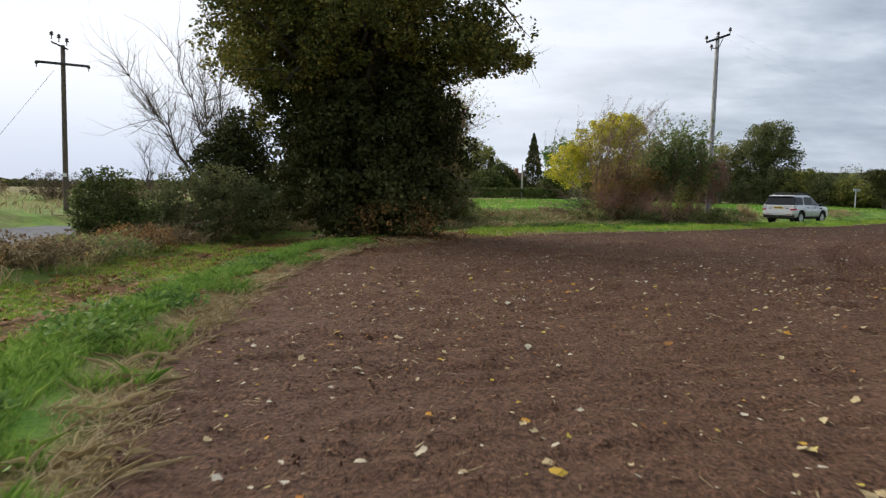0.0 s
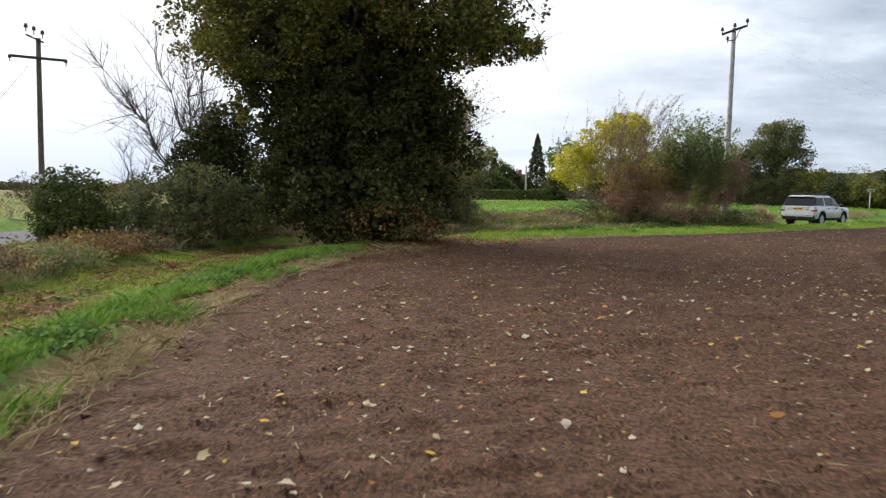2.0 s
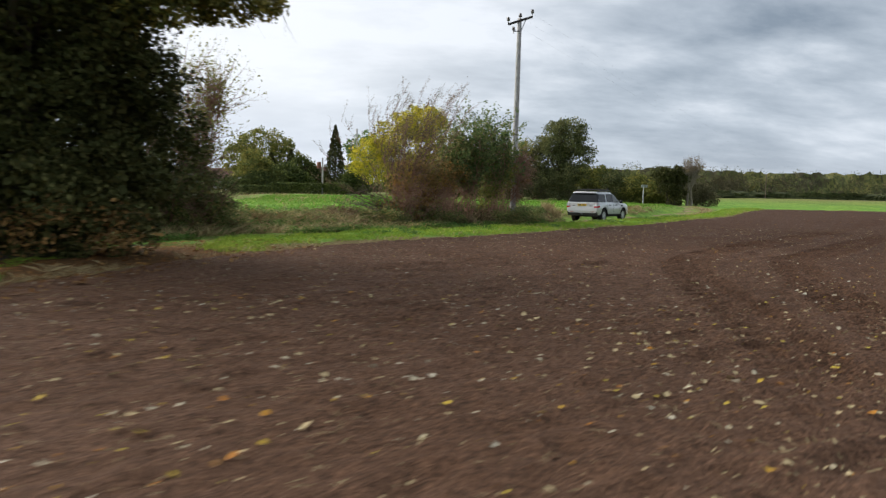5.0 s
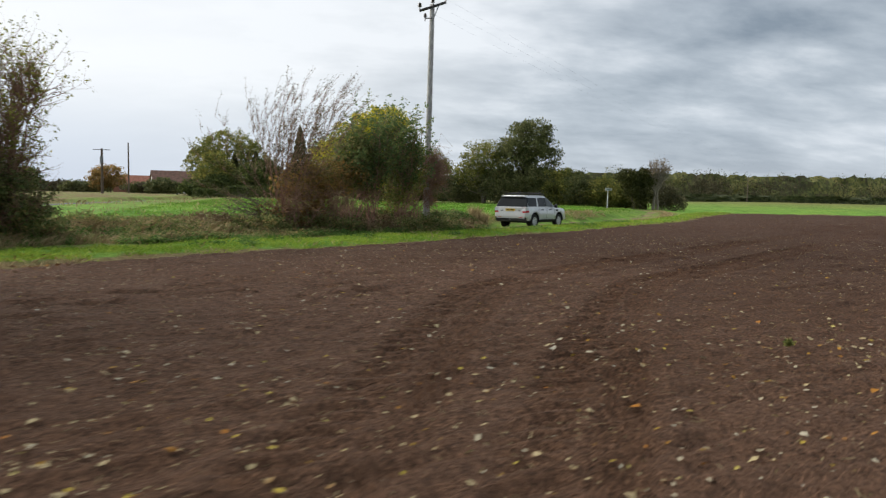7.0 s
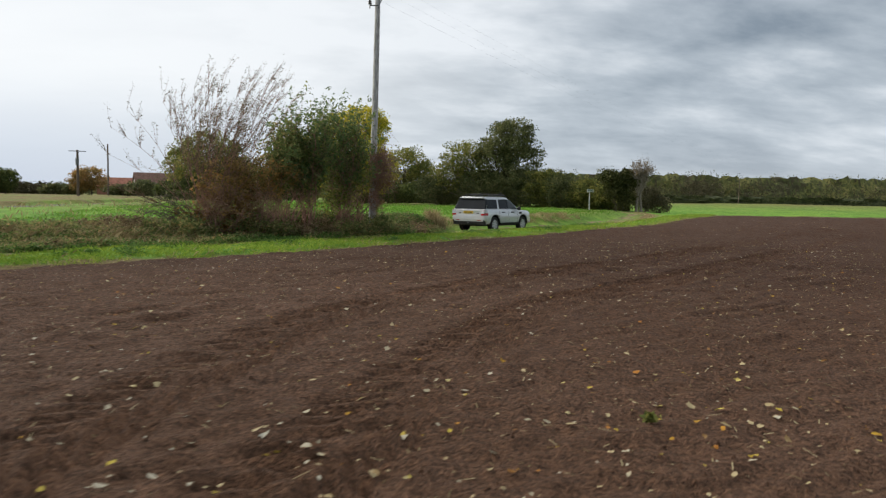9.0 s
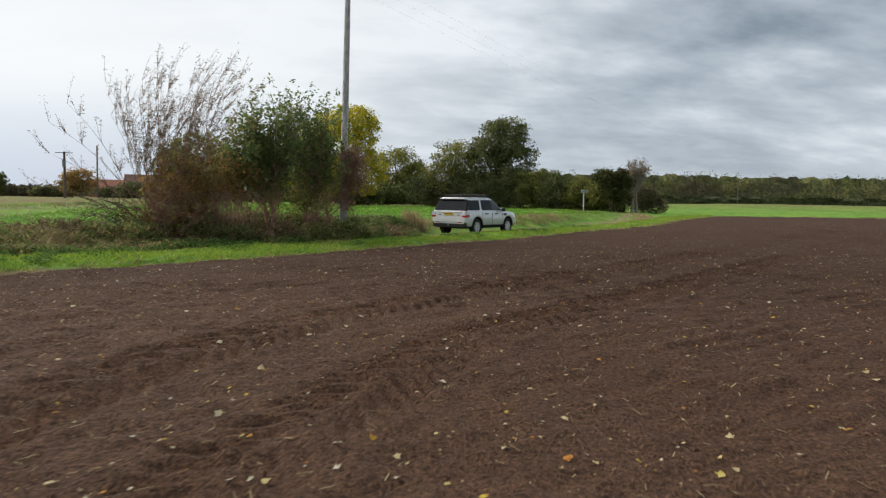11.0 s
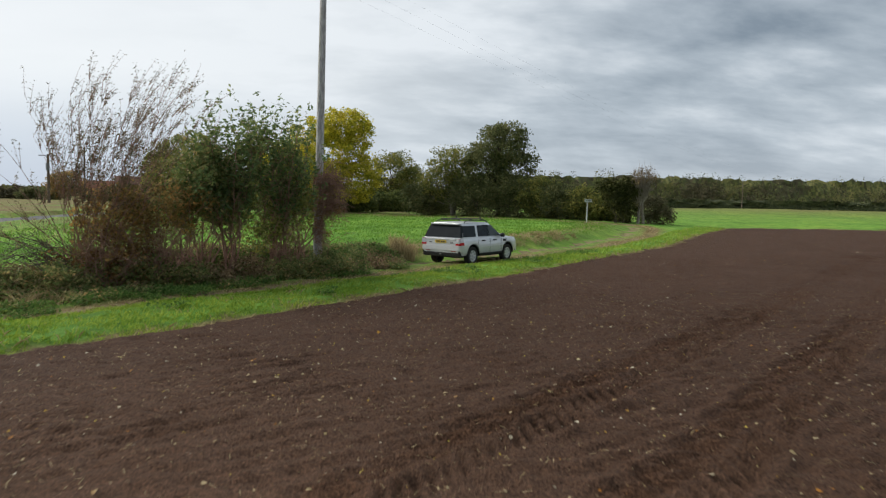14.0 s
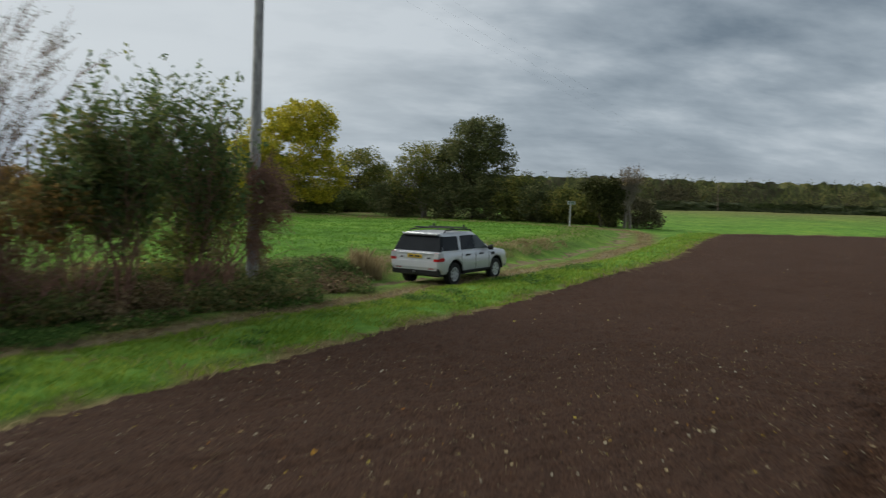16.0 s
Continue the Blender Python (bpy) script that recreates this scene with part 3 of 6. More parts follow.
def make_ground():
    xs = np.concatenate([far_steps(-30, -2400, 22)[::-1], steps((-30, -9, 0.5), (-9, -4, 0.16), (-4, -2.5, 0.085), (-2.5, 5.5, 0.065), (5.5, 15.5, 0.056), (15.5, 20, 0.060), (20, 23, 0.1), (23, 30, 0.25), (30, 78, 0.8), (78, 180, 5)), far_steps(180, 2400, 18)])
    ys = np.concatenate([far_steps(-8, -2400, 18)[::-1], steps((-8, 2.5, 0.5), (2.5, 4, 0.085), (4, 12.5, 0.065), (12.5, 23, 0.056), (23, 28, 0.060), (28, 30, 0.1), (30, 46, 0.2), (46, 100, 0.7), (100, 180, 4)), far_steps(180, 2400, 22)])
    X, Y = np.meshgrid(xs, ys)
    z, s, d, hr, rd = land(X.ravel(), Y.ravel())
    nx, ny = len(xs), len(ys)
    verts = np.stack([X.ravel(), Y.ravel(), z], 1)
    i = (np.arange(ny - 1)[:, None] * nx + np.arange(nx - 1)[None, :]).ravel()
    faces = np.stack([i, i + 1, i + nx + 1, i + nx], 1)
    mid = verts[faces].mean(1)
    _, s2, d2, h2, r2 = land(mid[:, 0], mid[:, 1], False)
    wob = value_noise(mid[:, 0] * 1.7, mid[:, 1] * 1.7, 11) * 0.35 + value_noise(mid[:, 0] * 6, mid[:, 1] * 6, 12) * 0.22
    index = np.ones(len(faces), dtype=np.int32)
    index[s2 + wob < 0] = 0
    rutted = (np.abs(np.abs(d2) - 0.8) < 0.24 + wob * 0.5) & (s2 > 0.8) & (mid[:, 1] > 24)
    index[rutted] = 2
    index[np.abs(r2) < 2.5 + wob * 0.3] = 3
    me = bpy.data.meshes.new("ground")
    me.vertices.add(len(verts))
    me.vertices.foreach_set("co", verts.ravel())
    me.loops.add(4 * len(faces))
    me.loops.foreach_set("vertex_index", faces.ravel())
    me.polygons.add(len(faces))
    me.polygons.foreach_set("loop_start", np.arange(len(faces)) * 4)
    for mt in (SOIL, TURF, RUT, ASPHALT):
        me.materials.append(mt)
    me.polygons.foreach_set("material_index", index)
    me.polygons.foreach_set("use_smooth", np.ones(len(faces), dtype=bool))
    x, y = verts[:, 0], verts[:, 1]
    n1 = value_noise(x * 0.8, y * 0.8, 13) + value_noise(x * 2.5, y * 2.5, 14) * 0.6
    dry = 0.95 * (1 - smooth(s + n1 * 0.6, 0.22, 0.68)) + 0.85 * np.exp(-((d - 3.8) / 1.3) ** 2) * (s > 1) * smooth(y, -50, 5)
    dry = dry + 0.45 * np.exp(-(d / 1.8) ** 2) * (s > 0.8) * (0.6 + n1) * (0.25 + 0.75 * smooth(y, 18, 27)) + 0.55 * smooth(-x, 13, 17) * smooth(y, 10, 20) * (0.7 + n1)
    dry = dry + 0.3 * smooth(d, 1.5, 2.2) * (1 - smooth(d, 3, 4)) * smooth(y, 40, 44) * (1 - smooth(y, 52, 62)) * (0.6 + n1)
    dry = dry + 0.15 * smooth(y, 78, 110) * smooth(x, 30, 55) * (0.8 + n1) + 0.75 * smooth(y, 50, 85) * (1 - smooth(x, -8, 6)) * (0.7 + n1) + 0.3 * np.exp(-((y - 62) / 9) ** 2) * (1 - smooth(x, 2, 8)) * (0.6 + n1) + 0.62 * np.exp(-((((x - 105) * 0.788 - (y - 128) * 0.615) / 50) ** 4 + (((x - 105) * 0.615 + (y - 128) * 0.788) / 16) ** 2))
    dry = dry + 0.9 * np.exp(-((d + 0.8) / 0.7) ** 2) * (s > 1.2) * smooth(y, 27, 33) + 0.55 * smooth(d, 1.2, 2.0) * (1 - smooth(d, 3.2, 4.2)) * smooth(y, 26, 31) * (1 - smooth(y, 44, 50))
    dry = dry + 0.75 * smooth(y, 79, 88) * smooth(x, 6, 14) * (1 - smooth(x, 36, 42)) * (0.8 + n1)
    oak = np.hypot(x + 3.6, y - 20.6)
    litter = (1 - smooth(oak, 2.6, 6.0)) * (s > 0) * 1.1 + 1.0 * (1 - smooth(np.abs(d), 1.4, 2.6)) * smooth(s, 1.2, 1.9) * (1 - smooth(y, 17, 22)) * (0.75 + n1)
    # soil colour by position: darker across the far field, slightly at its near end
    dark_soil = smooth(0.35 * x + y + 5 * value_noise(x * 0.12, y * 0.12, 18), 14, 33) + 0.36 * (1 - smooth(0.6 * x + y + 3 * value_noise(x * 0.3, y * 0.3, 16), 3.5, 9.5))
    for nm, v in (("dry", dry), ("litter", litter), ("dark_soil", dark_soil)):
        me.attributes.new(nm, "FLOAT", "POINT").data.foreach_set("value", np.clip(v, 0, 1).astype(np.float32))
    me.update()
    me.validate()
    return tagged(new("ground", me), "brown tilled field with green verge, rutted track and meadow", "ground", kind="structure")


make_ground()


# ---- ground cover ----
def blades(rng, x, y, z, height, width, lean=0.45):
    n = len(x)
    a = rng.random(n) * 2 * math.pi
    h = height * (0.5 + rng.random(n))
    w = width * (0.7 + 0.6 * rng.random(n))
    bx, by = rng.normal(size=n) * lean * h + 0.25 * h * lean, rng.normal(size=n) * lean * h
    p = np.stack([x, y, z - 0.01], 1)
    sd = np.stack([np.cos(a), np.sin(a), np.zeros(n)], 1) * w[:, None] * 0.5
    m = p + np.stack([bx * 0.35, by * 0.35, h * 0.6], 1)
    t = p + np.stack([bx, by, h * 0.92], 1)
    verts = np.stack([p - sd, p + sd, m + sd * 0.7, t, m - sd * 0.7], 1).reshape(-1, 3)
    k = np.arange(n)[:, None] * 5
    return verts, (k + np.arange(5)[None, :])


def scatter(rng, n, box, test):
    x, y = rng.uniform(box[0], box[1], n), rng.uniform(box[2], box[3], n)
    z, s, d, hr, rd = land(x, y)
    keep = test(x, y, s, d, hr, rd)
    return x[keep], y[keep], z[keep], s[keep], d[keep]


def ground_cover():
    rng = np.random.default_rng(5)
    clump = lambda x, y, k: value_noise(x * 1.6, y * 1.6, k) + 0.6 * value_noise(x * 4, y * 4, k + 1)
    # green verge close by, then along the field
    sets = []
    x, y, z, s, d = scatter(rng, 190000, (-5.8, 0.0, 0.5, 19), lambda x, y, s, d, hr, rd: (s > 0.02) & (s < 1.9) & (np.hypot(x + 3.6, y - 20.6) > 3.2))
    keep = (clump(x, y, 20) > -0.5 + 0.75 * (s < 0.55)) & (rng.random(len(x)) < 0.35 + 0.65 * (s < 1.4))
    near = blades(rng, x[keep], y[keep], z[keep], 0.115, 0.009, 0.6)
    tagged(mesh_object("grass", near[0], near[1], VERGE), "long soft green grass between track and soil", "grass", kind="stuff")
    x, y, z, s, d = scatter(rng, 230000, (-1, 24, 22, 47), lambda x, y, s, d, hr, rd: (s > 0.0) & (d < -1.05 - 0.4 * value_noise(x, y, 60)))
    keep = clump(x, y, 22) > -0.3 + 0.4 * (s < 0.3)
    sets.append(blades(rng, x[keep], y[keep], z[keep], 0.075, 0.015, 0.7))
    x, y, z, s, d = scatter(rng, 60000, (-1, 24, 22, 47), lambda x, y, s, d, hr, rd: (s > 0.5) & (d < -1.3))
    keep = value_noise(x * 1.1, y * 1.1, 62) + 0.5 * value_noise(x * 3, y * 3, 63) > 0.12
    sets.append(blades(rng, x[keep], y[keep], z[keep], 0.13, 0.018, 0.6))
    x, y, z, s, d = scatter(rng, 45000, (20, 46, 42, 72), lambda x, y, s, d, hr, rd: (s > 0.0) & (s < 2.4))
    sets.append(blades(rng, x, y, z, 0.13, 0.026))
    x, y, z, s, d = scatter(rng, 70000, (-4, 34, 30, 92), lambda x, y, s, d, hr, rd: (s > 5.4) & (np.abs(d) > 2) & (hr > 1.5))
    meadow = blades(rng, x, y, z, 0.10, 0.035)
    tagged(mesh_object("meadow_grass", meadow[0], meadow[1], MEADOW), "short green grass of the meadow beyond the track", "grass", kind="stuff")
    x, y, z, s, d = scatter(rng, 60000, (-9, -2.5, 2, 20), lambda x, y, s, d, hr, rd: (s > 1.6) & (d < 2.6))
    keep = clump(x, y, 36) > -0.15
    sets.append(blades(rng, x[keep], y[keep], z[keep], 0.06, 0.011, 0.7))
    x, y, z, s, d = scatter(rng, 26000, (-11, 16, 4, 46), lambda x, y, s, d, hr, rd: (s > 2.5) & (np.abs(d) < 1.6) & (np.abs(np.abs(d) - 0.8) > 0.3))
    sets.append(blades(rng, x, y, z, 0.07, 0.014))
    v = np.concatenate([a for a, _ in sets])
    n = len(v) // 5
    tagged(mesh_object("grass", v, np.arange(5 * n).reshape(n, 5), BLADE), "bright green grass on the field verge", "grass", kind="stuff")
    # dry stems at the soil's edge, on the bank and in the rough strip beyond the pole
    sets = []
    x, y, z, s, d = scatter(rng, 75000, (-5.5, 0.5, 0.5, 19), lambda x, y, s, d, hr, rd: (y > 3.0 + 1.5 * value_noise(x * 3, y * 3, 61)) & (s > -0.15) & (s < 0.75))
    keep = clump(x, y, 24) > -0.25 + 0.65 * (s > 0.36)
    sets.append(blades(rng, x[keep], y[keep], z[keep], 0.085, 0.007, 1.5))
    x, y, z, s, d = scatter(rng, 90000, (-2, 46, 20, 74), lambda x, y, s, d, hr, rd: (s > -0.1) & (s < 2.6))
    keep = clump(x, y, 26) > 0.05 + 0.28 * (s > 0.5)
    sets.append(blades(rng, x[keep], y[keep], z[keep], 0.12, 0.018, 0.8))
    x, y, z, s, d = scatter(rng, 260000, (2, 40, 30, 74), lambda x, y, s, d, hr, rd: (np.abs(d + 0.75) < 0.42) & (s > 1.0))
    keep = clump(x, y, 34) > -0.25
    sets.append(blades(rng, x[keep], y[keep], z[keep], 0.09, 0.014, 1.0))
    x, y, z, s, d = scatter(rng, 42000, (-8, 5.0, 25, 38), lambda x, y, s, d, hr, rd: (d > 0.2) & (d < 3.4) & (s > 2.2))
    keep = clump(x, y, 35) > -0.2
    sets.append(blades(rng, x[keep], y[keep], z[keep], 0.30, 0.014, 0.8))
    x, y, z, s, d = scatter(rng, 75000, (-15, 6, 8, 38), lambda x, y, s, d, hr, rd: (d > 2.2) & (d < 5.6))
    keep = clump(x, y, 28) > -0.12
    sets.append(blades(rng, x[keep], y[keep], z[keep], 0.30, 0.018, 0.6))
    x, y, z, s, d = scatter(rng, 70000, (10, 27, 41, 58), lambda x, y, s, d, hr, rd: (d > 1.6) & (d < 3.8 - (y - 44) * 0.08))
    keep = clump(x, y, 30) > 0.10
    sets.append(blades(rng, x[keep], y[keep], z[keep], 0.20, 0.014, 0.7))
    x, y, z, s, d = scatter(rng, 5000, (13.0, 15.6, 44.2, 46.4), lambda x, y, s, d, hr, rd: np.hypot(x - 14.2, y - 45.2) < 0.55)
    sets.append(blades(rng, x, y, z, 0.6, 0.016, 0.25))
    x, y, z, s, d = scatter(rng, 24000, (-60, 4, 30, 120), lambda x, y, s, d, hr, rd: (d > 8) & (rd < -2.6))
    keep = clump(x * 0.3, y * 0.3, 32) > 0.2
    sets.append(blades(rng, x[keep], y[keep], z[keep], 0.26, 0.04, 0.7))
    x, y, z, s, d = scatter(rng, 16000, (-45, -15, 15, 70), lambda x, y, s, d, hr, rd: rd > 4.0)
    keep = clump(x * 0.4, y * 0.4, 38) > 0.05
    sets.append(blades(rng, x[keep], y[keep], z[keep], 0.30, 0.03, 0.8))
    v = np.concatenate([a for a, _ in sets])
    n = len(v) // 5
    tagged(mesh_object("dry_grass", v, np.arange(5 * n).reshape(n, 5), STRAW), "straw-coloured dry grass on bank and field edge", "dry grass", kind="stuff")


def lobed_leaf(rng, n, x, y, z, size):
    """Fallen leaves: five-lobed, curled, lying on the soil."""
    k = 10
    ang = np.arange(k) * 2 * math.pi / k
    rad = np.where(np.arange(k) % 2 == 0, 1.0, 0.78)
    rad = rad[None, :] * (0.6 + 0.6 * rng.random((n, k)))
    turn = rng.random(n) * 2 * math.pi
    s = size * (0.55 + 0.9 * rng.random(n) ** 1.5)
    squash = 0.55 + 0.45 * rng.random(n)
    lx = rad * np.cos(ang)[None, :] * s[:, None]
    ly = rad * np.sin(ang)[None, :] * (s * squash)[:, None]
    lift = 0.35 * np.abs(ly) + 0.25 * rng.random((n, k)) * s[:, None] * 0.5
    tilt = rng.normal(size=(n, 2)) * 0.22
    px = x[:, None] + lx * np.cos(turn)[:, None] - ly * np.sin(turn)[:, None]
    py = y[:, None] + lx * np.sin(turn)[:, None] + ly * np.cos(turn)[:, None]
    pz = z[:, None] + 0.012 + lift + lx * tilt[:, :1] + ly * tilt[:, 1:]
    verts = np.stack([px, py, pz], 2).reshape(-1, 3)
    return verts, np.arange(k * n).reshape(n, k)


def field_litter():
    rng = np.random.default_rng(9)
    sets = []
    for count, box, size in ((3000, (-3, 12, 2, 16), 0.030), (700, (-2, 12, 8, 18), 0.030), (1750, (-2, 26, 14, 34), 0.026), (260, (5, 19, 16, 25), 0.029), (2600, (5, 46, 25, 70), 0.028)):
        x, y, z, s, d = scatter(rng, count, box, lambda x, y, s, d, hr, rd: s < -0.1)
        keep = rng.random(len(x)) < 0.55 + 0.8 * value_noise(x * 0.5, y * 0.5, 40)
        sets.append(lobed_leaf(rng, int(keep.sum()), x[keep], y[keep], z[keep], size))
    x, y, z, s, d = scatter(rng, 600, (3.5, 10, 9.5, 15), lambda x, y, s, d, hr, rd: s < -0.1)
    sets.append(lobed_leaf(rng, len(x), x, y, z, 0.021))
    x, y, z, s, d = scatter(rng, 8000, (-3, 26, 2, 34), lambda x, y, s, d, hr, rd: s < -0.05)
    sets.append(lobed_leaf(rng, len(x), x, y, z, 0.016))
    v = np.concatenate([a for a, _ in sets])
    n = len(v) // 10
    tagged(mesh_object("fallen_leaves", v, np.arange(10 * n).reshape(n, 10), FALLEN), "pale, yellow and orange leaves fallen on bare soil", "fallen leaves", kind="stuff")
    sets = []
    for count, box, test in ((5000, (-11, 1.5, 14, 27), lambda x, y, s, d, hr, rd: (s > -0.9) & (np.hypot(x + 3.6, y - 20.6) < 6.5)),
                             (6500, (-9, -3, 3, 18), lambda x, y, s, d, hr, rd: (np.abs(d) < 2.2))):
        x, y, z, s, d = scatter(rng, count, box, test)
        sets.append(lobed_leaf(rng, len(x), x, y, z, 0.045))
    v = np.concatenate([a for a, _ in sets])
    n = len(v) // 10
    tagged(mesh_object("leaf_litter", v, np.arange(10 * n).reshape(n, 10), LITTER), "brown leaf litter under the oak and on the track", "leaf litter", kind="stuff")
    # crumbs of soil
    sets, base = [], np.array([(1, 0, 0), (-1, 0, 0), (0, 1, 0), (0, -1, 0), (0, 0, 1), (0, 0, -1)], float)
    fc = np.array([(0, 2, 4), (2, 1, 4), (1, 3, 4), (3, 0, 4), (2, 0, 5), (1, 2, 5), (3, 1, 5), (0, 3, 5)])
    x, y, z, s, d = scatter(rng, 15000, (-3.5, 13, 3, 18), lambda x, y, s, d, hr, rd: s < 0.05)
    n = len(x)
    r = 0.005 + 0.011 * rng.random(n) ** 3
    v = base[None] * r[:, None, None] * (0.6 + 0.8 * rng.random((n, 6, 1))) + np.stack([x, y, z + r * 0.3], 1)[:, None]
    f = (np.arange(n)[:, None, None] * 6 + fc[None]).reshape(-1, 3)
    tagged(mesh_object("soil_clods", v.reshape(-1, 3), f, SOIL), "crumbs and clods of dark brown soil", "soil clods", kind="stuff")
    # bits of straw and stubble
    x, y, z, s, d = scatter(rng, 15000, (-3.5, 24, 2, 34), lambda x, y, s, d, hr, rd: s < 0.1)
    n = len(x)
    a, ln, w = rng.random(n) * 6.28, 0.02 + 0.09 * rng.random(n) ** 2, 0.0022 + 0.002 * rng.random(n)
    dx, dy = np.cos(a) * ln, np.sin(a) * ln
    up = rng.random(n) * 0.02
    p = np.stack([x, y, z + 0.012], 1)
    q = p + np.stack([dx, dy, up], 1)
    sd = np.stack([-np.sin(a) * w, np.cos(a) * w, np.zeros(n)], 1)
    v = np.stack([p - sd, p + sd, q + sd, q - sd], 1).reshape(-1, 3)
    tagged(mesh_object("straw", v, np.arange(4 * n).reshape(n, 4), STRAW), "short bits of straw on the soil", "straw", kind="stuff")


ground_cover()
field_litter()


def nettle_patch():
    """Low leafy weeds on the verge."""
    rng = np.random.default_rng(15)
    pts = []
    for box, lo, hi, n in (((-5.2, -1.0, 2.2, 13), 0.4, 1.2, 60), ((-2, 26, 22, 48), 0.7, 2.4, 420), ((0, 14, 31, 45), 3.9, 6.2, 420)):
        x, y, z, s, d = scatter(rng, n * 9, box, lambda x, y, s, d, hr, rd: (s > lo) & (s < hi) & (value_noise(x * 0.7, y * 0.7, 50) > 0.08))
        for i in range(min(n, len(x))):
            m = int(rng.integers(25, 55))
            q = rng.normal(size=(m, 3)) * np.array([0.10, 0.10, 0.035])
            pts.append(q + np.array([x[i], y[i], z[i] + 0.08]))
    pts = np.concatenate(pts)
    v, f = leaf_cards(rng, pts, 0.042 * (0.6 + 0.8 * rng.random(len(pts))), 1.5)
    tagged(mesh_object("verge_weeds", v, f, MID_GREEN), "low leafy green weeds in the verge grass", "weeds", kind="stuff")


nettle_patch()


def rough_strip():
    """Rank growth between the track and the hedge: bramble runners, dock and dead stems."""
    rng = np.random.default_rng(16)
    for name, mat, n, lo, hi, tall, size, label, box in (
            ("bramble_runners", BRAMBLE, 1500, 0.0, 3.0, 0.22, 0.050, "low bramble runners and weeds beside the track", (0, 14, 28, 45)),
            ("track_weeds", MID_GREEN, 1300, -0.1, 2.4, 0.16, 0.044, "rank green weeds beside the track", (-6, 14, 26, 45)),
            ("dead_stalks", DEAD, 450, 0.2, 4.2, 0.26, 0.046, "brown dead stalks and leaves under the hedge", (-6, 14, 26, 45))):
        x, y, z, s, d = scatter(rng, n * 8, box, lambda x, y, s, d, hr, rd: (d > lo) & (d < hi) & (s > 2.2) & (value_noise(x * 0.9, y * 0.9, 52) + 0.12 * (d - 1) > -0.12))
        pts = []
        for i in range(min(n, len(x))):
            m = int(rng.integers(14, 34))
            q = rng.normal(size=(m, 3)) * np.array([0.13, 0.13, 0.05])
            q[:, 2] = np.abs(q[:, 2]) + tall * rng.random(m) * rng.random()
            pts.append(q + np.array([x[i], y[i], z[i] + 0.03]))
        pts = np.concatenate(pts)
        v, f = leaf_cards(rng, pts, size * (0.6 + 0.8 * rng.random(len(pts))), 1.7)
        tagged(mesh_object(name, v, f, mat), label, "undergrowth", kind="stuff")


rough_strip()


def soil_weed(x, y):
    rng = np.random.default_rng(77)
    q = rng.normal(size=(40, 3)) * np.array([0.018, 0.018, 0.008]) + np.array([0, 0, 0.030])
    v, f = leaf_cards(rng, q, 0.036 * (0.6 + 0.8 * rng.random(40)), 2.0)
    ob = mesh_object("weed", v, f, OLIVE)
    ob.matrix_basis = pose(x, y, float(land(np.array([x]), np.array([y]))[0][0]) + 0.01)
    tagged(ob, "small green weed growing in bare soil", "weed")


soil_weed(10.50, 15.60)


# ---- trees and shrubs ----
def on(x, y, dz=0.0):
    return (x, y, ground_z(x, y) + dz)


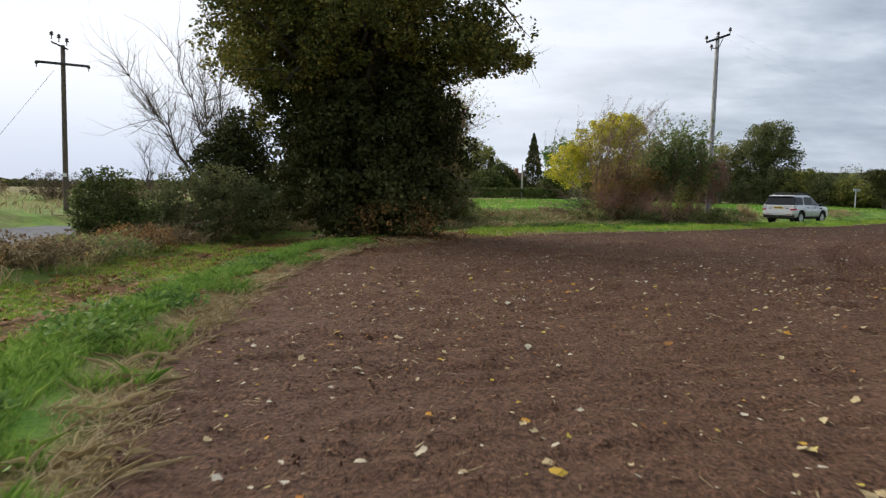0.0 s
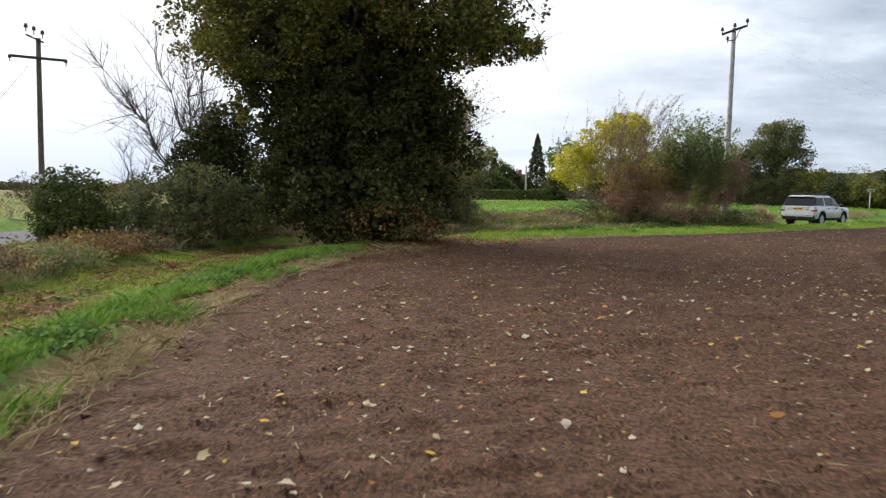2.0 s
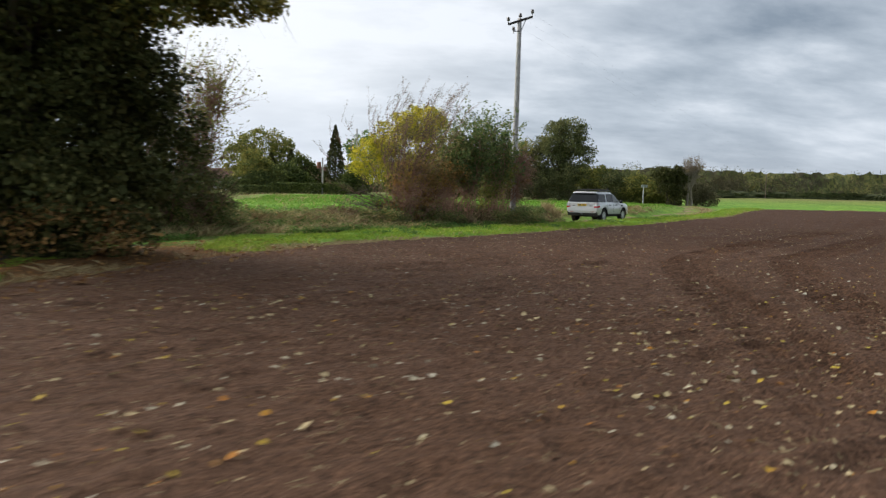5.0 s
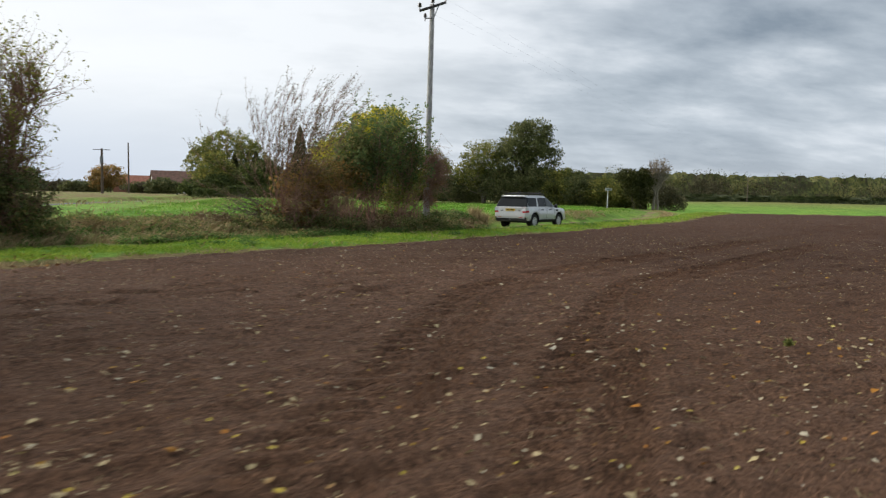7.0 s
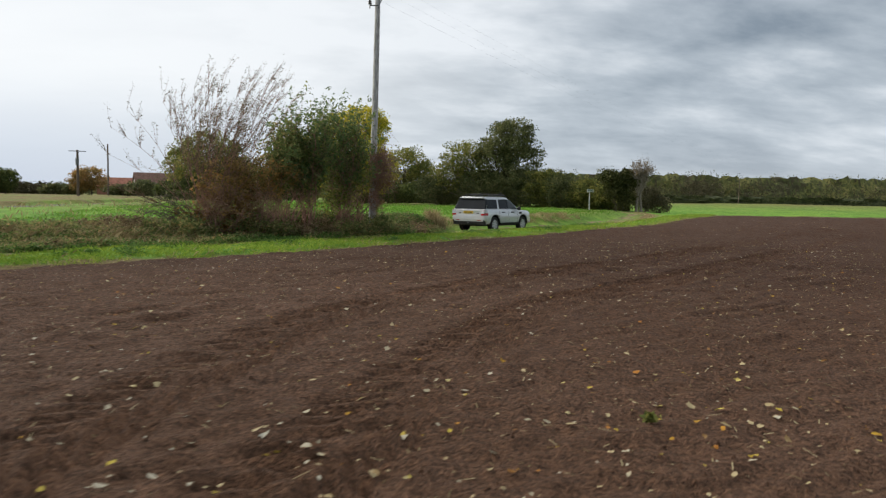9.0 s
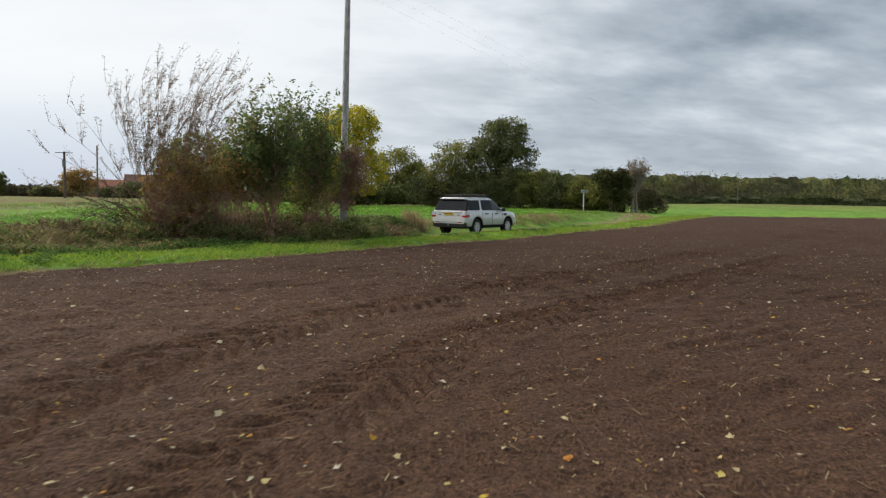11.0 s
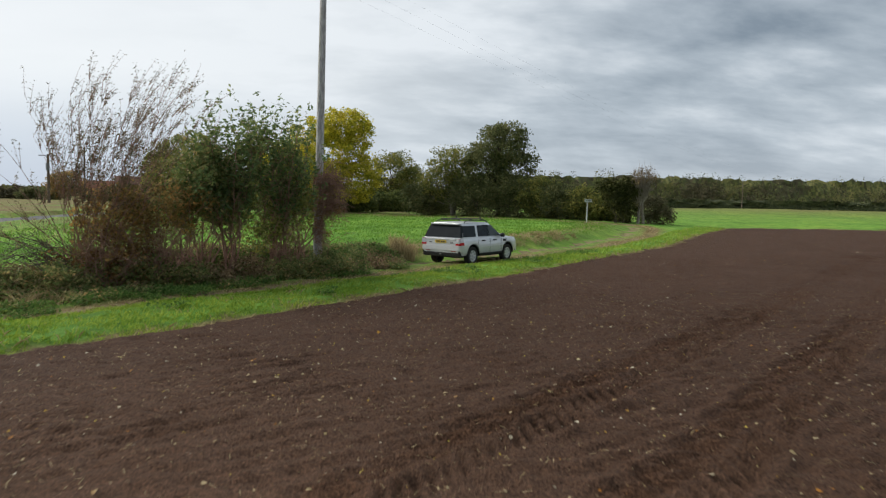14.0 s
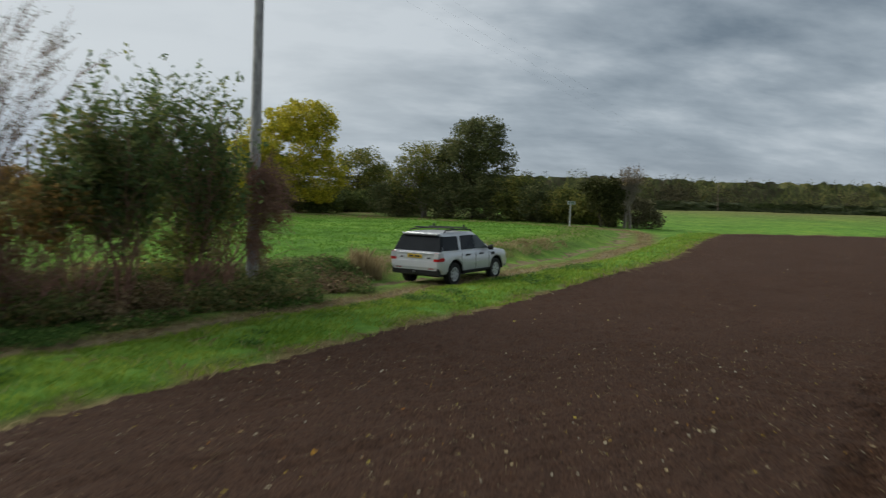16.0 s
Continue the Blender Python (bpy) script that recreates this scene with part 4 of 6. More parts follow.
def oak_tree():
    rng = np.random.default_rng(21)
    root = empty("oak_tree", pose(*on(-3.7, 21.0)), "large ivy-clad oak with dull green and yellowing leaves", "tree")
    upper = [(-0.3, 0, 7.4, 3.6, 3.2, 2.5), (-2.6, 0.3, 6.4, 2.2, 2.2, 1.5), (2.2, -0.4, 6.4, 1.7, 2.0, 1.5), (0.4, -1.8, 5.8, 2.3, 1.5, 1.4),
             (-1.9, -1.5, 4.9, 1.7, 1.4, 1.1), (-2.7, -0.4, 4.7, 1.0, 1.0, 0.8), (2.0, -0.6, 5.0, 1.0, 1.0, 1.0), (0.3, 0.4, 9.4, 3.0, 2.8, 2.0)]
    bits = in_lumps(rng, upper, 60, 0.9)
    upper += [(*p, r, r, r * 0.72) for p, r in zip(bits, 0.55 + 0.55 * rng.random(60))]
    upper += [(3.3, -1.6, 5.2, 0.7, 0.8, 0.42), (3.9, -1.8, 5.0, 0.55, 0.6, 0.34), (4.4, -1.9, 5.15, 0.42, 0.5, 0.26), (2.9, -1.4, 4.9, 0.6, 0.7, 0.4), (4.3, -1.9, 4.75, 0.4, 0.4, 0.2), (3.6, -1.8, 4.62, 0.5, 0.5, 0.26), (2.8, -1.5, 4.4, 0.6, 0.6, 0.35), (3.1, -1.6, 4.75, 0.5, 0.5, 0.3)]
    lower = [(-0.2, 0.0, 1.5, 2.05, 1.9, 1.7), (0.1, 0.0, 3.4, 2.0, 1.9, 1.7), (1.0, -0.4, 1.1, 1.35, 1.5, 1.2), (-1.3, 0.2, 3.0, 1.3, 1.3, 1.4),
             (1.3, 0.0, 3.3, 1.0, 1.2, 1.3), (0.2, 0.2, 4.6, 1.5, 1.5, 1.2), (-1.0, 0.0, 4.4, 1.0, 1.0, 0.9), (1.7, -0.6, 4.3, 0.7, 0.8, 0.8), (-1.7, 0.0, 3.7, 1.1, 1.1, 1.2), (1.9, 0.0, 3.3, 0.85, 0.9, 1.4), (-1.5, 0, 1.6, 1.1, 1.1, 1.3), (-1.9, 0.1, 2.3, 0.85, 0.9, 1.7), (-1.9, 0, 4.3, 0.9, 0.9, 1.0), (2.25, 0.1, 2.0, 0.75, 0.8, 1.5)]
    lines = [limb(rng, (0, 0, -0.3), (-0.3, 0.2, 8.5), 0.62, 0.18, 8, 0.02)]
    c, pts = crown_points(rng, upper, 1400, 78, 0.21, 0.5)
    for p in c[rng.choice(1400, 110, replace=False)]:
        j = int(rng.integers(3, 7))
        lines.append(limb(rng, lines[0][j][0], p, 0.14, 0.012, 5, 0.15))
    reach = limb(rng, (0, 0, 4.2), (4.35, 0.0, 4.85), 0.13, 0.012, 7, 0.05)
    lines.append(reach)
    lines += twigs_from(rng, [reach], 40, 0.5, 0.010, 0.1)
    lines += twigs_from(rng, lines[1:], 350, 0.42, 0.010, 0.1)
    v, f = tubes(lines, 6)
    mesh_object("trunk", v, f, BARK_DARK, root, smooth=True)
    out = [(2.5, 0, 4.75, 0.7, 0.6, 0.45), (3.2, 0, 4.9, 0.6, 0.6, 0.36), (3.85, 0, 4.95, 0.5, 0.5, 0.30), (4.3, 0, 4.8, 0.30, 0.4, 0.22), (3.4, 0, 4.55, 0.5, 0.5, 0.2), (2.9, 0, 5.4, 0.8, 0.8, 0.5),
           (-3.2, 0.2, 4.4, 0.5, 0.6, 0.6), (-3.0, 0.2, 3.6, 0.35, 0.5, 0.6), (-3.6, 0.2, 4.9, 0.7, 0.6, 0.5)]
    pts = np.concatenate([pts, crown_points(rng, out, 230, 58, 0.15, 0.2)[1]])
    v, f = leaf_cards(rng, pts, 0.066 * (0.6 + 0.8 * rng.random(len(pts))), 1.4)
    mesh_object("crown", v, f, OAK_LEAF, root, "dull green oak leaves, partly yellow")
    c, pts = crown_points(rng, lower, 980, 62, 0.17, 0.6)
    core = [(x * 0.8, y * 0.8, z, rx * 0.75, ry * 0.7, rz * 0.85) for x, y, z, rx, ry, rz in lower]
    deep = crown_points(rng, core, 420, 26, 0.22, 0.1)[1]
    pts = np.concatenate([pts, deep])
    v, f = leaf_cards(rng, pts, 0.080 * (0.6 + 0.8 * rng.random(len(pts))) * np.where(np.arange(len(pts)) < len(pts) - len(deep), 1.0, 1.9), 1.15)
    mesh_object("ivy", v, f, IVY, root, "dark green ivy round the trunk")
    c, pts = crown_points(rng, [(1.1, -1.2, 0.5, 1.2, 0.9, 0.6), (2.0, -0.9, 0.4, 0.7, 0.7, 0.4)], 34, 32, 0.2, 0.4)
    v, f = leaf_cards(rng, pts, 0.06 * (0.6 + 0.8 * rng.random(len(pts))), 1.3)
    mesh_object("undergrowth", v, f, RUSSET, root, "russet shoots round the foot")


def bare_tree(name, at, height, spread, seed, label, leaf=None, leaves=0, stems=3, bark=None, thick=0.09, twig=600, lean=(0, 0), size=0.06, floor=0.0, fine=0.012):
    """Open branching with few or no leaves."""
    rng = np.random.default_rng(seed)
    root = empty(name, pose(*at), label, "tree")
    main = []
    for k in range(stems):
        a = 2 * math.pi * k / stems + rng.random()
        tip = (math.cos(a) * spread * (0.5 + 0.5 * rng.random()) + lean[0], math.sin(a) * spread * (0.5 + 0.5 * rng.random()) + lean[1], height * (0.75 + 0.25 * rng.random()))
        main.append(limb(rng, (math.cos(a) * thick, math.sin(a) * thick, -0.2), tip, thick, 0.012, 8, 0.05))
    second = twigs_from(rng, main, twig // 6, height * 0.26, thick * 0.32, 0.45, 0.18, 4)
    third = twigs_from(rng, main + second, twig, height * 0.12, fine, 0.35, 0.22, 3)
    v, f = tubes(main + second, 5)
    mesh_object("branch_mass", v, f, bark or BARK, root, smooth=True)
    v, f = tubes(third, 3)
    tagged(mesh_object("twig_mass", v, f, bark or BARK, root), kind="stuff")
    if leaves:
        pts = []
        for _ in range(leaves):
            ln = third[int(rng.integers(len(third)))]
            pts.append(np.array(ln[int(rng.integers(1, len(ln)))][0]) + rng.normal(size=3) * 0.05)
        pts = np.array(pts)
        pts = pts[pts[:, 2] > floor * (0.7 + 0.6 * rng.random(len(pts)))]
        v, f = leaf_cards(rng, pts, size * (0.6 + 0.8 * rng.random(len(pts))), 2.4)
        mesh_object("foliage", v, f, leaf, root)
    return root


def shrub_stems(rng, n, spread, height, r):
    out = []
    for _ in range(n):
        a, q = rng.random() * 6.283, rng.random() ** 0.5
        p = (math.cos(a) * q * spread * 0.35, math.sin(a) * q * spread * 0.35, -0.2)
        e = (math.cos(a) * q * spread * 1.3 + rng.normal() * 0.3, math.sin(a) * q * spread * 1.3 + rng.normal() * 0.3, height * (0.45 + 0.5 * rng.random()))
        out.append(limb(rng, p, e, r * (0.35 + 1.1 * rng.random() ** 2), 0.005, 7, 0.10))
    return out


def shrub(name, at, lumps, leaf, label, seed, clumps, per, spread, size, stems=14, bark=None, category="shrub", group="", shell=0.45, twig=60, long=1.5):
    rng = np.random.default_rng(seed)
    root = empty(name, pose(*at), label, category, group)
    w = max(abs(l[0]) + l[3] for l in lumps)
    top = max(l[2] + l[5] * 0.6 for l in lumps)
    lines = shrub_stems(rng, stems, w * 0.6, top, 0.03)
    lines += twigs_from(rng, lines, twig, min(top * 0.3, 0.55), 0.010, 0.25, 0.25)
    v, f = tubes(lines, 4)
    mesh_object("stem_mass", v, f, bark or TWIG, root)
    c, pts = crown_points(rng, lumps, clumps, per, spread, shell)
    pts = pts[pts[:, 2] > -0.1]
    v, f = leaf_cards(rng, pts, size * (0.6 + 0.8 * rng.random(len(pts))), long)
    mesh_object("foliage", v, f, leaf, root)
    return root


def willow_shrub():
    """Straight whippy stems that lean with the wind, leaves towards their tips, arching dead stems at the foot."""
    rng = np.random.default_rng(41)
    root = empty("willow_shrub", pose(*on(4.9, 37.1)), "many-stemmed willow shrub with thin dull leaves", "tree")
    main, shoots = [], []
    for k in range(7):
        u = -(0.3 + 0.7 * k / 6)
        reach, top = 3.2 * u + 0.25 * rng.normal(), 4.5 - 2.2 * u * u + 0.35 * rng.normal()
        a0 = Vector((-0.2 + 0.25 * rng.normal(), 0.25 * rng.normal(), -0.2))
        line = []
        for i in range(10):
            f = i / 9
            line.append((a0 + Vector((reach * (0.55 * f + 0.45 * f * f), 1.0 * rng.normal() * f * 0.06 + 0.4 * u * f, top * (1.25 * f - 0.25 * f * f) * 1.0)), 0.011 * (1 - f) + 0.003))
        main.append(line)
    for k in range(46):
        a, q = rng.random() * 6.283, rng.random() ** 0.5
        bx, by = math.cos(a) * q * 0.36, math.sin(a) * q * 0.32
        h = 3.6 + 1.7 * rng.random() - 0.8 * abs(bx) + 0.6 * bx
        tip = (bx * 5.6 + 0.95 + 0.45 * rng.normal(), by * 3.0 + 0.2 * rng.normal(), h)
        main.append(limb(rng, (bx, by, -0.2), tip, 0.009 + 0.014 * rng.random() ** 2, 0.003, 9, 0.03))
    for ln in main:
        for _ in range(15):
            i = int(rng.integers(4, len(ln)))
            p = ln[i][0]
            L = 0.35 + 0.55 * rng.random()
            d = (ln[-1][0] - ln[0][0]).normalized() + Vector((0.30 + rng.normal() * 0.28, rng.normal() * 0.30, 0.1))
            d.normalize()
            shoots.append([(p + d * (L * j / 4) + Vector((0.06 * (j / 4) ** 2, 0, 0)), 0.007 * (1 - 0.6 * j / 4)) for j in range(5)])
    low = []
    for _ in range(26):
        a = math.pi * (0.75 + 0.5 * rng.random())
        L = 0.9 + 2.0 * rng.random()
        low.append(limb(rng, (rng.normal() * 0.4 - 0.3, rng.normal() * 0.4, 0.1), (math.cos(a) * L - 0.3, math.sin(a) * L * 0.5, 0.15 + 1.1 * rng.random()), 0.022, 0.005, 7, 0.14))
    low += twigs_from(rng, low, 200, 0.5, 0.006, 0.3)
    v, f = tubes(main, 5)
    mesh_object("stem_mass", v, f, TWIG, root, smooth=True)
    v, f = tubes(shoots, 3)
    tagged(mesh_object("twig_mass", v, f, TWIG, root), kind="stuff")
    v, f = tubes(low, 4)
    mesh_object("undergrowth", v, f, BARK, root, "low arching bare stems")
    pts = []
    for _ in range(9500):
        ln = shoots[int(rng.integers(len(shoots)))]
        pts.append(np.array(ln[int(rng.integers(1, 5))][0]) + rng.normal(size=3) * 0.04)
    pts = np.array(pts)
    v, f = leaf_cards(rng, pts, 0.022 * (0.6 + 0.8 * rng.random(len(pts))), 3.2)
    mesh_object("foliage", v, f, WILLOW, root)


oak_tree()
# beside the track behind the oak
shrub("holly_bush", on(-11.3, 20.8), [(0, 0, 1.15, 1.0, 1.0, 0.95), (0.2, 0, 0.6, 1.1, 1.0, 0.85), (0.9, 0, 0.6, 0.8, 0.8, 0.7)], DARK_GREEN, "rounded dark evergreen bush beside the track", 31, 300, 55, 0.15, 0.055, category="bush")
shrub("elder_bush", on(-9.5, 22.5), [(0, 0, 1.1, 1.25, 1.1, 1.0), (1.0, 0, 1.2, 1.2, 1.1, 1.05), (2.1, 0.3, 0.9, 1.1, 1.0, 0.9), (-1.0, 0, 0.7, 0.9, 0.9, 0.8), (0.3, -0.3, 0.5, 1.6, 1.0, 0.6)], THICKET, "dark straggling bush above dry grass", 32, 330, 55, 0.16, 0.055, category="bush")
tree("ivy_tree", on(-8.9, 24.6), 4.2, 0.13, [(0, 0, 2.0, 1.25, 1.2, 1.7), (0.2, 0, 3.1, 0.85, 0.8, 1.0), (-0.6, 0, 2.3, 0.9, 0.9, 1.0), (0.7, 0, 0.9, 1.2, 1.2, 1.0)], IVY,
     "small tree smothered in dark ivy", seed=33, clumps=330, per=60, spread=0.2, size=0.07, bark=BARK_DARK, limbs=30, twigs=60)
shrub("thicket_bush", on(-7.6, 27.4), [(0, 0, 1.2, 1.4, 1.3, 1.4), (1.0, 0.4, 1.0, 1.3, 1.2, 1.2), (2.2, 1.0, 1.2, 1.3, 1.2, 1.4)], DARK_GREEN, "dark thicket behind the oak", 34, 330, 55, 0.22, 0.065, category="bush")
bare_tree("bare_tree", on(-10.9, 28.0), 6.0, 3.7, 35, "bare spreading tree with fine grey twigs", stems=7, thick=0.045, twig=1700, lean=(-0.5, 0), fine=0.008)
bare_tree("bare_sapling", on(-14.6, 30.0), 3.4, 0.9, 36, "bare young tree behind the bushes", stems=3, thick=0.03, twig=320)
bare_tree("sparse_birch", on(-2.5, 31.0), 4.4, 1.05, 37, "thin tree with sparse yellowing leaves", BIRCH, 4300, 8, TWIG, 0.05, 1500, (0.1, 0), 0.045)
shrub("hazel_bush", on(-3.3, 30.6), [(0, 0, 1.3, 1.2, 1.2, 1.3), (-1.0, -0.6, 1.3, 1.2, 1.0, 1.3), (-0.5, 0, 2.6, 1.0, 0.9, 0.9), (-1.1, 0, 3.3, 0.8, 0.8, 0.9), (1.2, 0.2, 0.9, 0.9, 0.8, 0.9)], THICKET, "dark bush beside the sparse birch", 38, 400, 50, 0.2, 0.06, twig=300, category="bush")
shrub("blackthorn_bush", on(-2.5, 30.6), [(0, 0, 0.7, 1.0, 0.9, 0.9), (0.8, 0.3, 0.45, 0.9, 0.8, 0.6), (-0.6, 0, 1.1, 0.9, 0.9, 1.0)], BRAMBLE, "tangled dark blackthorn bush on the track bank", 39, 220, 44, 0.18, 0.055, 40, TWIG, "bush", twig=500)

# hedge row with the pole
willow_shrub()
shrub("hawthorn_bush", on(6.3, 37.6), [(0.1, 0, 2.2, 1.1, 1.0, 0.7), (-0.9, -0.3, 1.8, 1.0, 0.9, 0.7), (0.75, 0.3, 2.0, 0.8, 0.8, 0.7), (-1.2, -0.4, 1.3, 0.6, 0.6, 0.5)], HAW, "domed hawthorn bush with olive and russet-brown leaves", 42, 170, 28, 0.19, 0.066, 60, TWIG, twig=700)
shrub("dead_bramble", on(5.3, 37.0), [(0, 0, 0.7, 0.9, 0.7, 0.8), (0.8, 0.3, 1.0, 0.7, 0.6, 1.0), (-0.8, -0.2, 0.4, 0.8, 0.6, 0.5)], RUSSET, "russet dead bramble tangle at the willow's foot", 47, 110, 28, 0.16, 0.060, 50, TWIG, "bramble", "brambles", twig=380)
shrub("dogwood_shrub", on(7.4, 38.5), [(0, 0, 3.1, 0.85, 0.8, 0.8), (-0.3, -0.2, 2.3, 0.9, 0.9, 0.6), (0.4, 0.3, 2.4, 0.8, 0.8, 0.8)], BRAMBLE, "tall shrub with dull green and brownish leaves", 46, 220, 32, 0.18, 0.072, 24, TWIG, twig=240)
bare_tree("ash_shrub", on(8.2, 38.8), 4.0, 0.95, 43, "tall shrub with fresh green leaves on upright stems", ASH_LEAF, 6500, 11, TWIG, 0.03, 800, (0.0, 0), 0.060, 1.9)
bare_tree("ash_shrub", on(9.45, 39.9), 4.1, 0.95, 143, "tall shrub with fresh green leaves on upright stems", ASH_LEAF, 6500, 11, TWIG, 0.03, 800, (0.15, 0), 0.060, 1.9)
shrub("field_maple_shrub", on(9.9, 40.4), [(0, 0, 2.2, 0.9, 0.9, 1.3), (-1.0, -0.6, 1.7, 0.9, 0.9, 1.0)], OLIVE, "thin shrub with olive autumn leaves", 44, 120, 30, 0.22, 0.066, 30, TWIG, twig=420)
for k, (x, y, w, h) in enumerate([(-5.2, 30.6, 1.3, 0.5), (-3.4, 32.1, 1.2, 0.5), (-1.4, 33.7, 1.3, 0.42), (0.3, 34.9, 1.1, 0.36), (2.1, 35.9, 1.2, 0.45), (3.9, 36.2, 1.3, 0.6), (5.5, 37.0, 1.1, 0.9), (6.8, 37.9, 1.0, 0.55), (8.1, 38.7, 1.1, 0.8), (9.5, 39.7, 1.0, 0.5), (10.4, 39.95, 0.9, 0.9), (11.3, 40.6, 0.9, 0.85)]):
    shrub("bramble", on(x, y), [(0, 0, h * 0.3, w * 0.8, 0.8, h * (0.45 + 0.35 * (k * 7 % 5) / 4)), (0.6, 0.3, h * 0.35, w * 0.7, 0.8, h * 0.6), (-0.6, -0.2, h * 0.3, w * 0.5, 0.7, h * 0.5)], BRAMBLE if k % 4 else DEAD, "low bramble mound on the bank beside the track", 60 + k, 110, 32, 0.14, 0.055, 20, DRY_STEM, "bramble", "brambles", twig=60)
for k, (x, y, w, h) in enumerate([(12.3, 42.3, 0.9, 0.32), (13.3, 43.2, 0.8, 0.26)]):
    shrub("bramble", on(x, y), [(0, 0, h * 0.5, w, 0.9, h)], DEAD, "dead brown bramble heap beside the pole", 80 + k, 50, 24, 0.16, 0.055, 40, TWIG, "bramble", "brambles", twig=120)

for k, (x, y, w, h) in enumerate([(-8.7, 11.2, 1.1, 0.42), (-8.4, 13.2, 1.2, 0.5), (-8.3, 15.2, 1.2, 0.45), (-8.6, 17.2, 1.2, 0.5), (-8.9, 19.2, 1.1, 0.45)]):
    shrub("bramble", on(x, y), [(0, 0, h * 0.35, w * 0.75, w * 0.85, h * 0.6), (0.3, 0.5, h * 0.3, w * 0.6, w * 0.6, h * 0.5)], (RUSSET, DEAD, BRAMBLE)[k % 3], "brown dead bramble and dry grass beside the track", 180 + k, 75, 26, 0.14, 0.045, 70, DRY_STEM, "bramble", "brambles", twig=140)

# scrub across the road
for k, (x, y, w, h) in enumerate([(-41, 45, 3.0, 1.9), (-36.5, 46.5, 2.8, 1.5), (-31, 47.5, 3.0, 1.8), (-26.5, 49, 2.8, 1.4), (-46, 44, 3.2, 2.2)]):
    shrub("scrub_bush", on(x, y), [(0, 0, h * 0.5, w, 1.2, h * 0.55), (0.9, 0, h * 0.4, w * 0.7, 1.1, h * 0.5), (-1.0, 0, h * 0.6, w * 0.5, 1.0, h * 0.5)], DEAD if k % 2 else HAZE_BROWN, "brown half-bare scrub across the road", 120 + k, 130, 44, 0.18, 0.055, 60, TWIG, "bush", "roadside scrub", twig=160)

# across the meadow
shrub("yellow_maple", on(12.2, 97.0), [(0.5, 0, 6.6, 5.0, 3.8, 4.0), (1.8, 0, 9.4, 3.3, 2.8, 2.2), (3.0, -1, 3.8, 3.4, 3.0, 2.8), (-4.2, 0, 4.6, 2.9, 2.6, 3.0)], YELLOW, "broad maple with bright yellow autumn leaves", 51, 640, 52, 0.42, 0.16, 10, BARK, "tree")
tree("green_tree", on(21.5, 112.0), 8.5, 0.25, [(0, 0, 4.6, 3.6, 3.2, 3.2), (2.6, 0, 3.6, 2.8, 2.5, 2.4)], OLIVE, "rounded green tree at the meadow's far side", seed=52, clumps=260, per=64, spread=0.45, size=0.14)
tree("silver_tree", on(25.4, 91.5), 8.0, 0.16, [(0, 0, 5.4, 2.4, 2.2, 2.3), (-1.6, 0, 3.6, 2.0, 2.0, 2.2), (1.4, 0, 4.4, 1.7, 1.7, 2.2)], OLIVE, "light green open tree with pale stems", seed=53, clumps=230, per=40, spread=0.42, size=0.12, bark=TWIG_PALE, stems=3, limbs=60)
tree("dark_oak", on(30.2, 90.0), 11.0, 0.3, [(0, 0, 7.0, 3.3, 3.0, 2.6), (0.8, 0, 8.6, 2.2, 2.2, 1.6), (-1.6, 0, 5.6, 2.4, 2.4, 2.2), (1.6, 0, 5.2, 2.6, 2.4, 2.2)], THICKET, "tall dark tree above the far thicket", seed=54, clumps=360, per=60, spread=0.40, size=0.13, bark=BARK_DARK)
for k, (x, y, w, h, mt) in enumerate([(23.0, 93, 3.0, 3.4, THICKET), (27.6, 90.2, 3.2, 4.0, THICKET), (31.2, 88.4, 3.4, 4.4, THICKET), (34.0, 87.0, 3.0, 4.2, OLIVE), (35.6, 85.2, 2.8, 3.6, THICKET), (37.6, 84.0, 2.6, 3.0, OLIVE), (39.2, 82.4, 2.4, 2.4, OLIVE)]):
    shrub("thicket", on(x, y), [(0, 0, h * 0.5, w, w * 0.8, h * 0.55), (0.9, 0, h * 0.35, w * 0.8, w * 0.7, h * 0.45), (-0.8, 0, h * 0.7, w * 0.6, w * 0.6, h * 0.35)], mt,
          "dense hawthorn thicket along the far edge of the meadow", 90 + k, 200, 48, 0.36, 0.125, 22, BARK, "thicket", "far thickets", twig=160)
for k, (x, y, w, h) in enumerate([(15.5, 99, 2.6, 2.2), (19.0, 103, 2.8, 2.6), (22.5, 106, 2.8, 2.8), (25.5, 100, 2.4, 2.4)]):
    shrub("thicket", on(x, y), [(0, 0, h * 0.45, w, w * 0.7, h * 0.5), (0.9, 0, h * 0.35, w * 0.8, w * 0.6, h * 0.45)], DARK_GREEN, "low dark thicket under the far trees", 190 + k, 120, 40, 0.4, 0.16, 16, BARK, "thicket", "far thickets", twig=60)
shrub("ivy_stump", on(38.6, 78.4), [(0, 0, 2.5, 1.2, 1.1, 1.6), (-1.3, 0, 3.2, 0.9, 0.9, 0.9), (0.9, 0, 3.0, 1.1, 0.9, 1.1), (0.8, 0, 1.0, 0.8, 0.8, 1.2)], IVY, "dark ivy mass round a stump", 55, 190, 46, 0.3, 0.13, 8, BARK_DARK, "bush")
tree("dead_tree", on(40.6, 77.8), 4.9, 0.17, [(0.1, 0, 4.4, 1.1, 1.0, 0.75), (-0.4, 0, 4.0, 0.7, 0.6, 0.5), (0.6, 0, 4.0, 0.7, 0.6, 0.5)], DEAD, "pale dead tree with a fine twiggy head", seed=56, clumps=90, per=9, spread=0.28, size=0.09, bark=TWIG_PALE, limbs=85, stems=2, twigs=520)
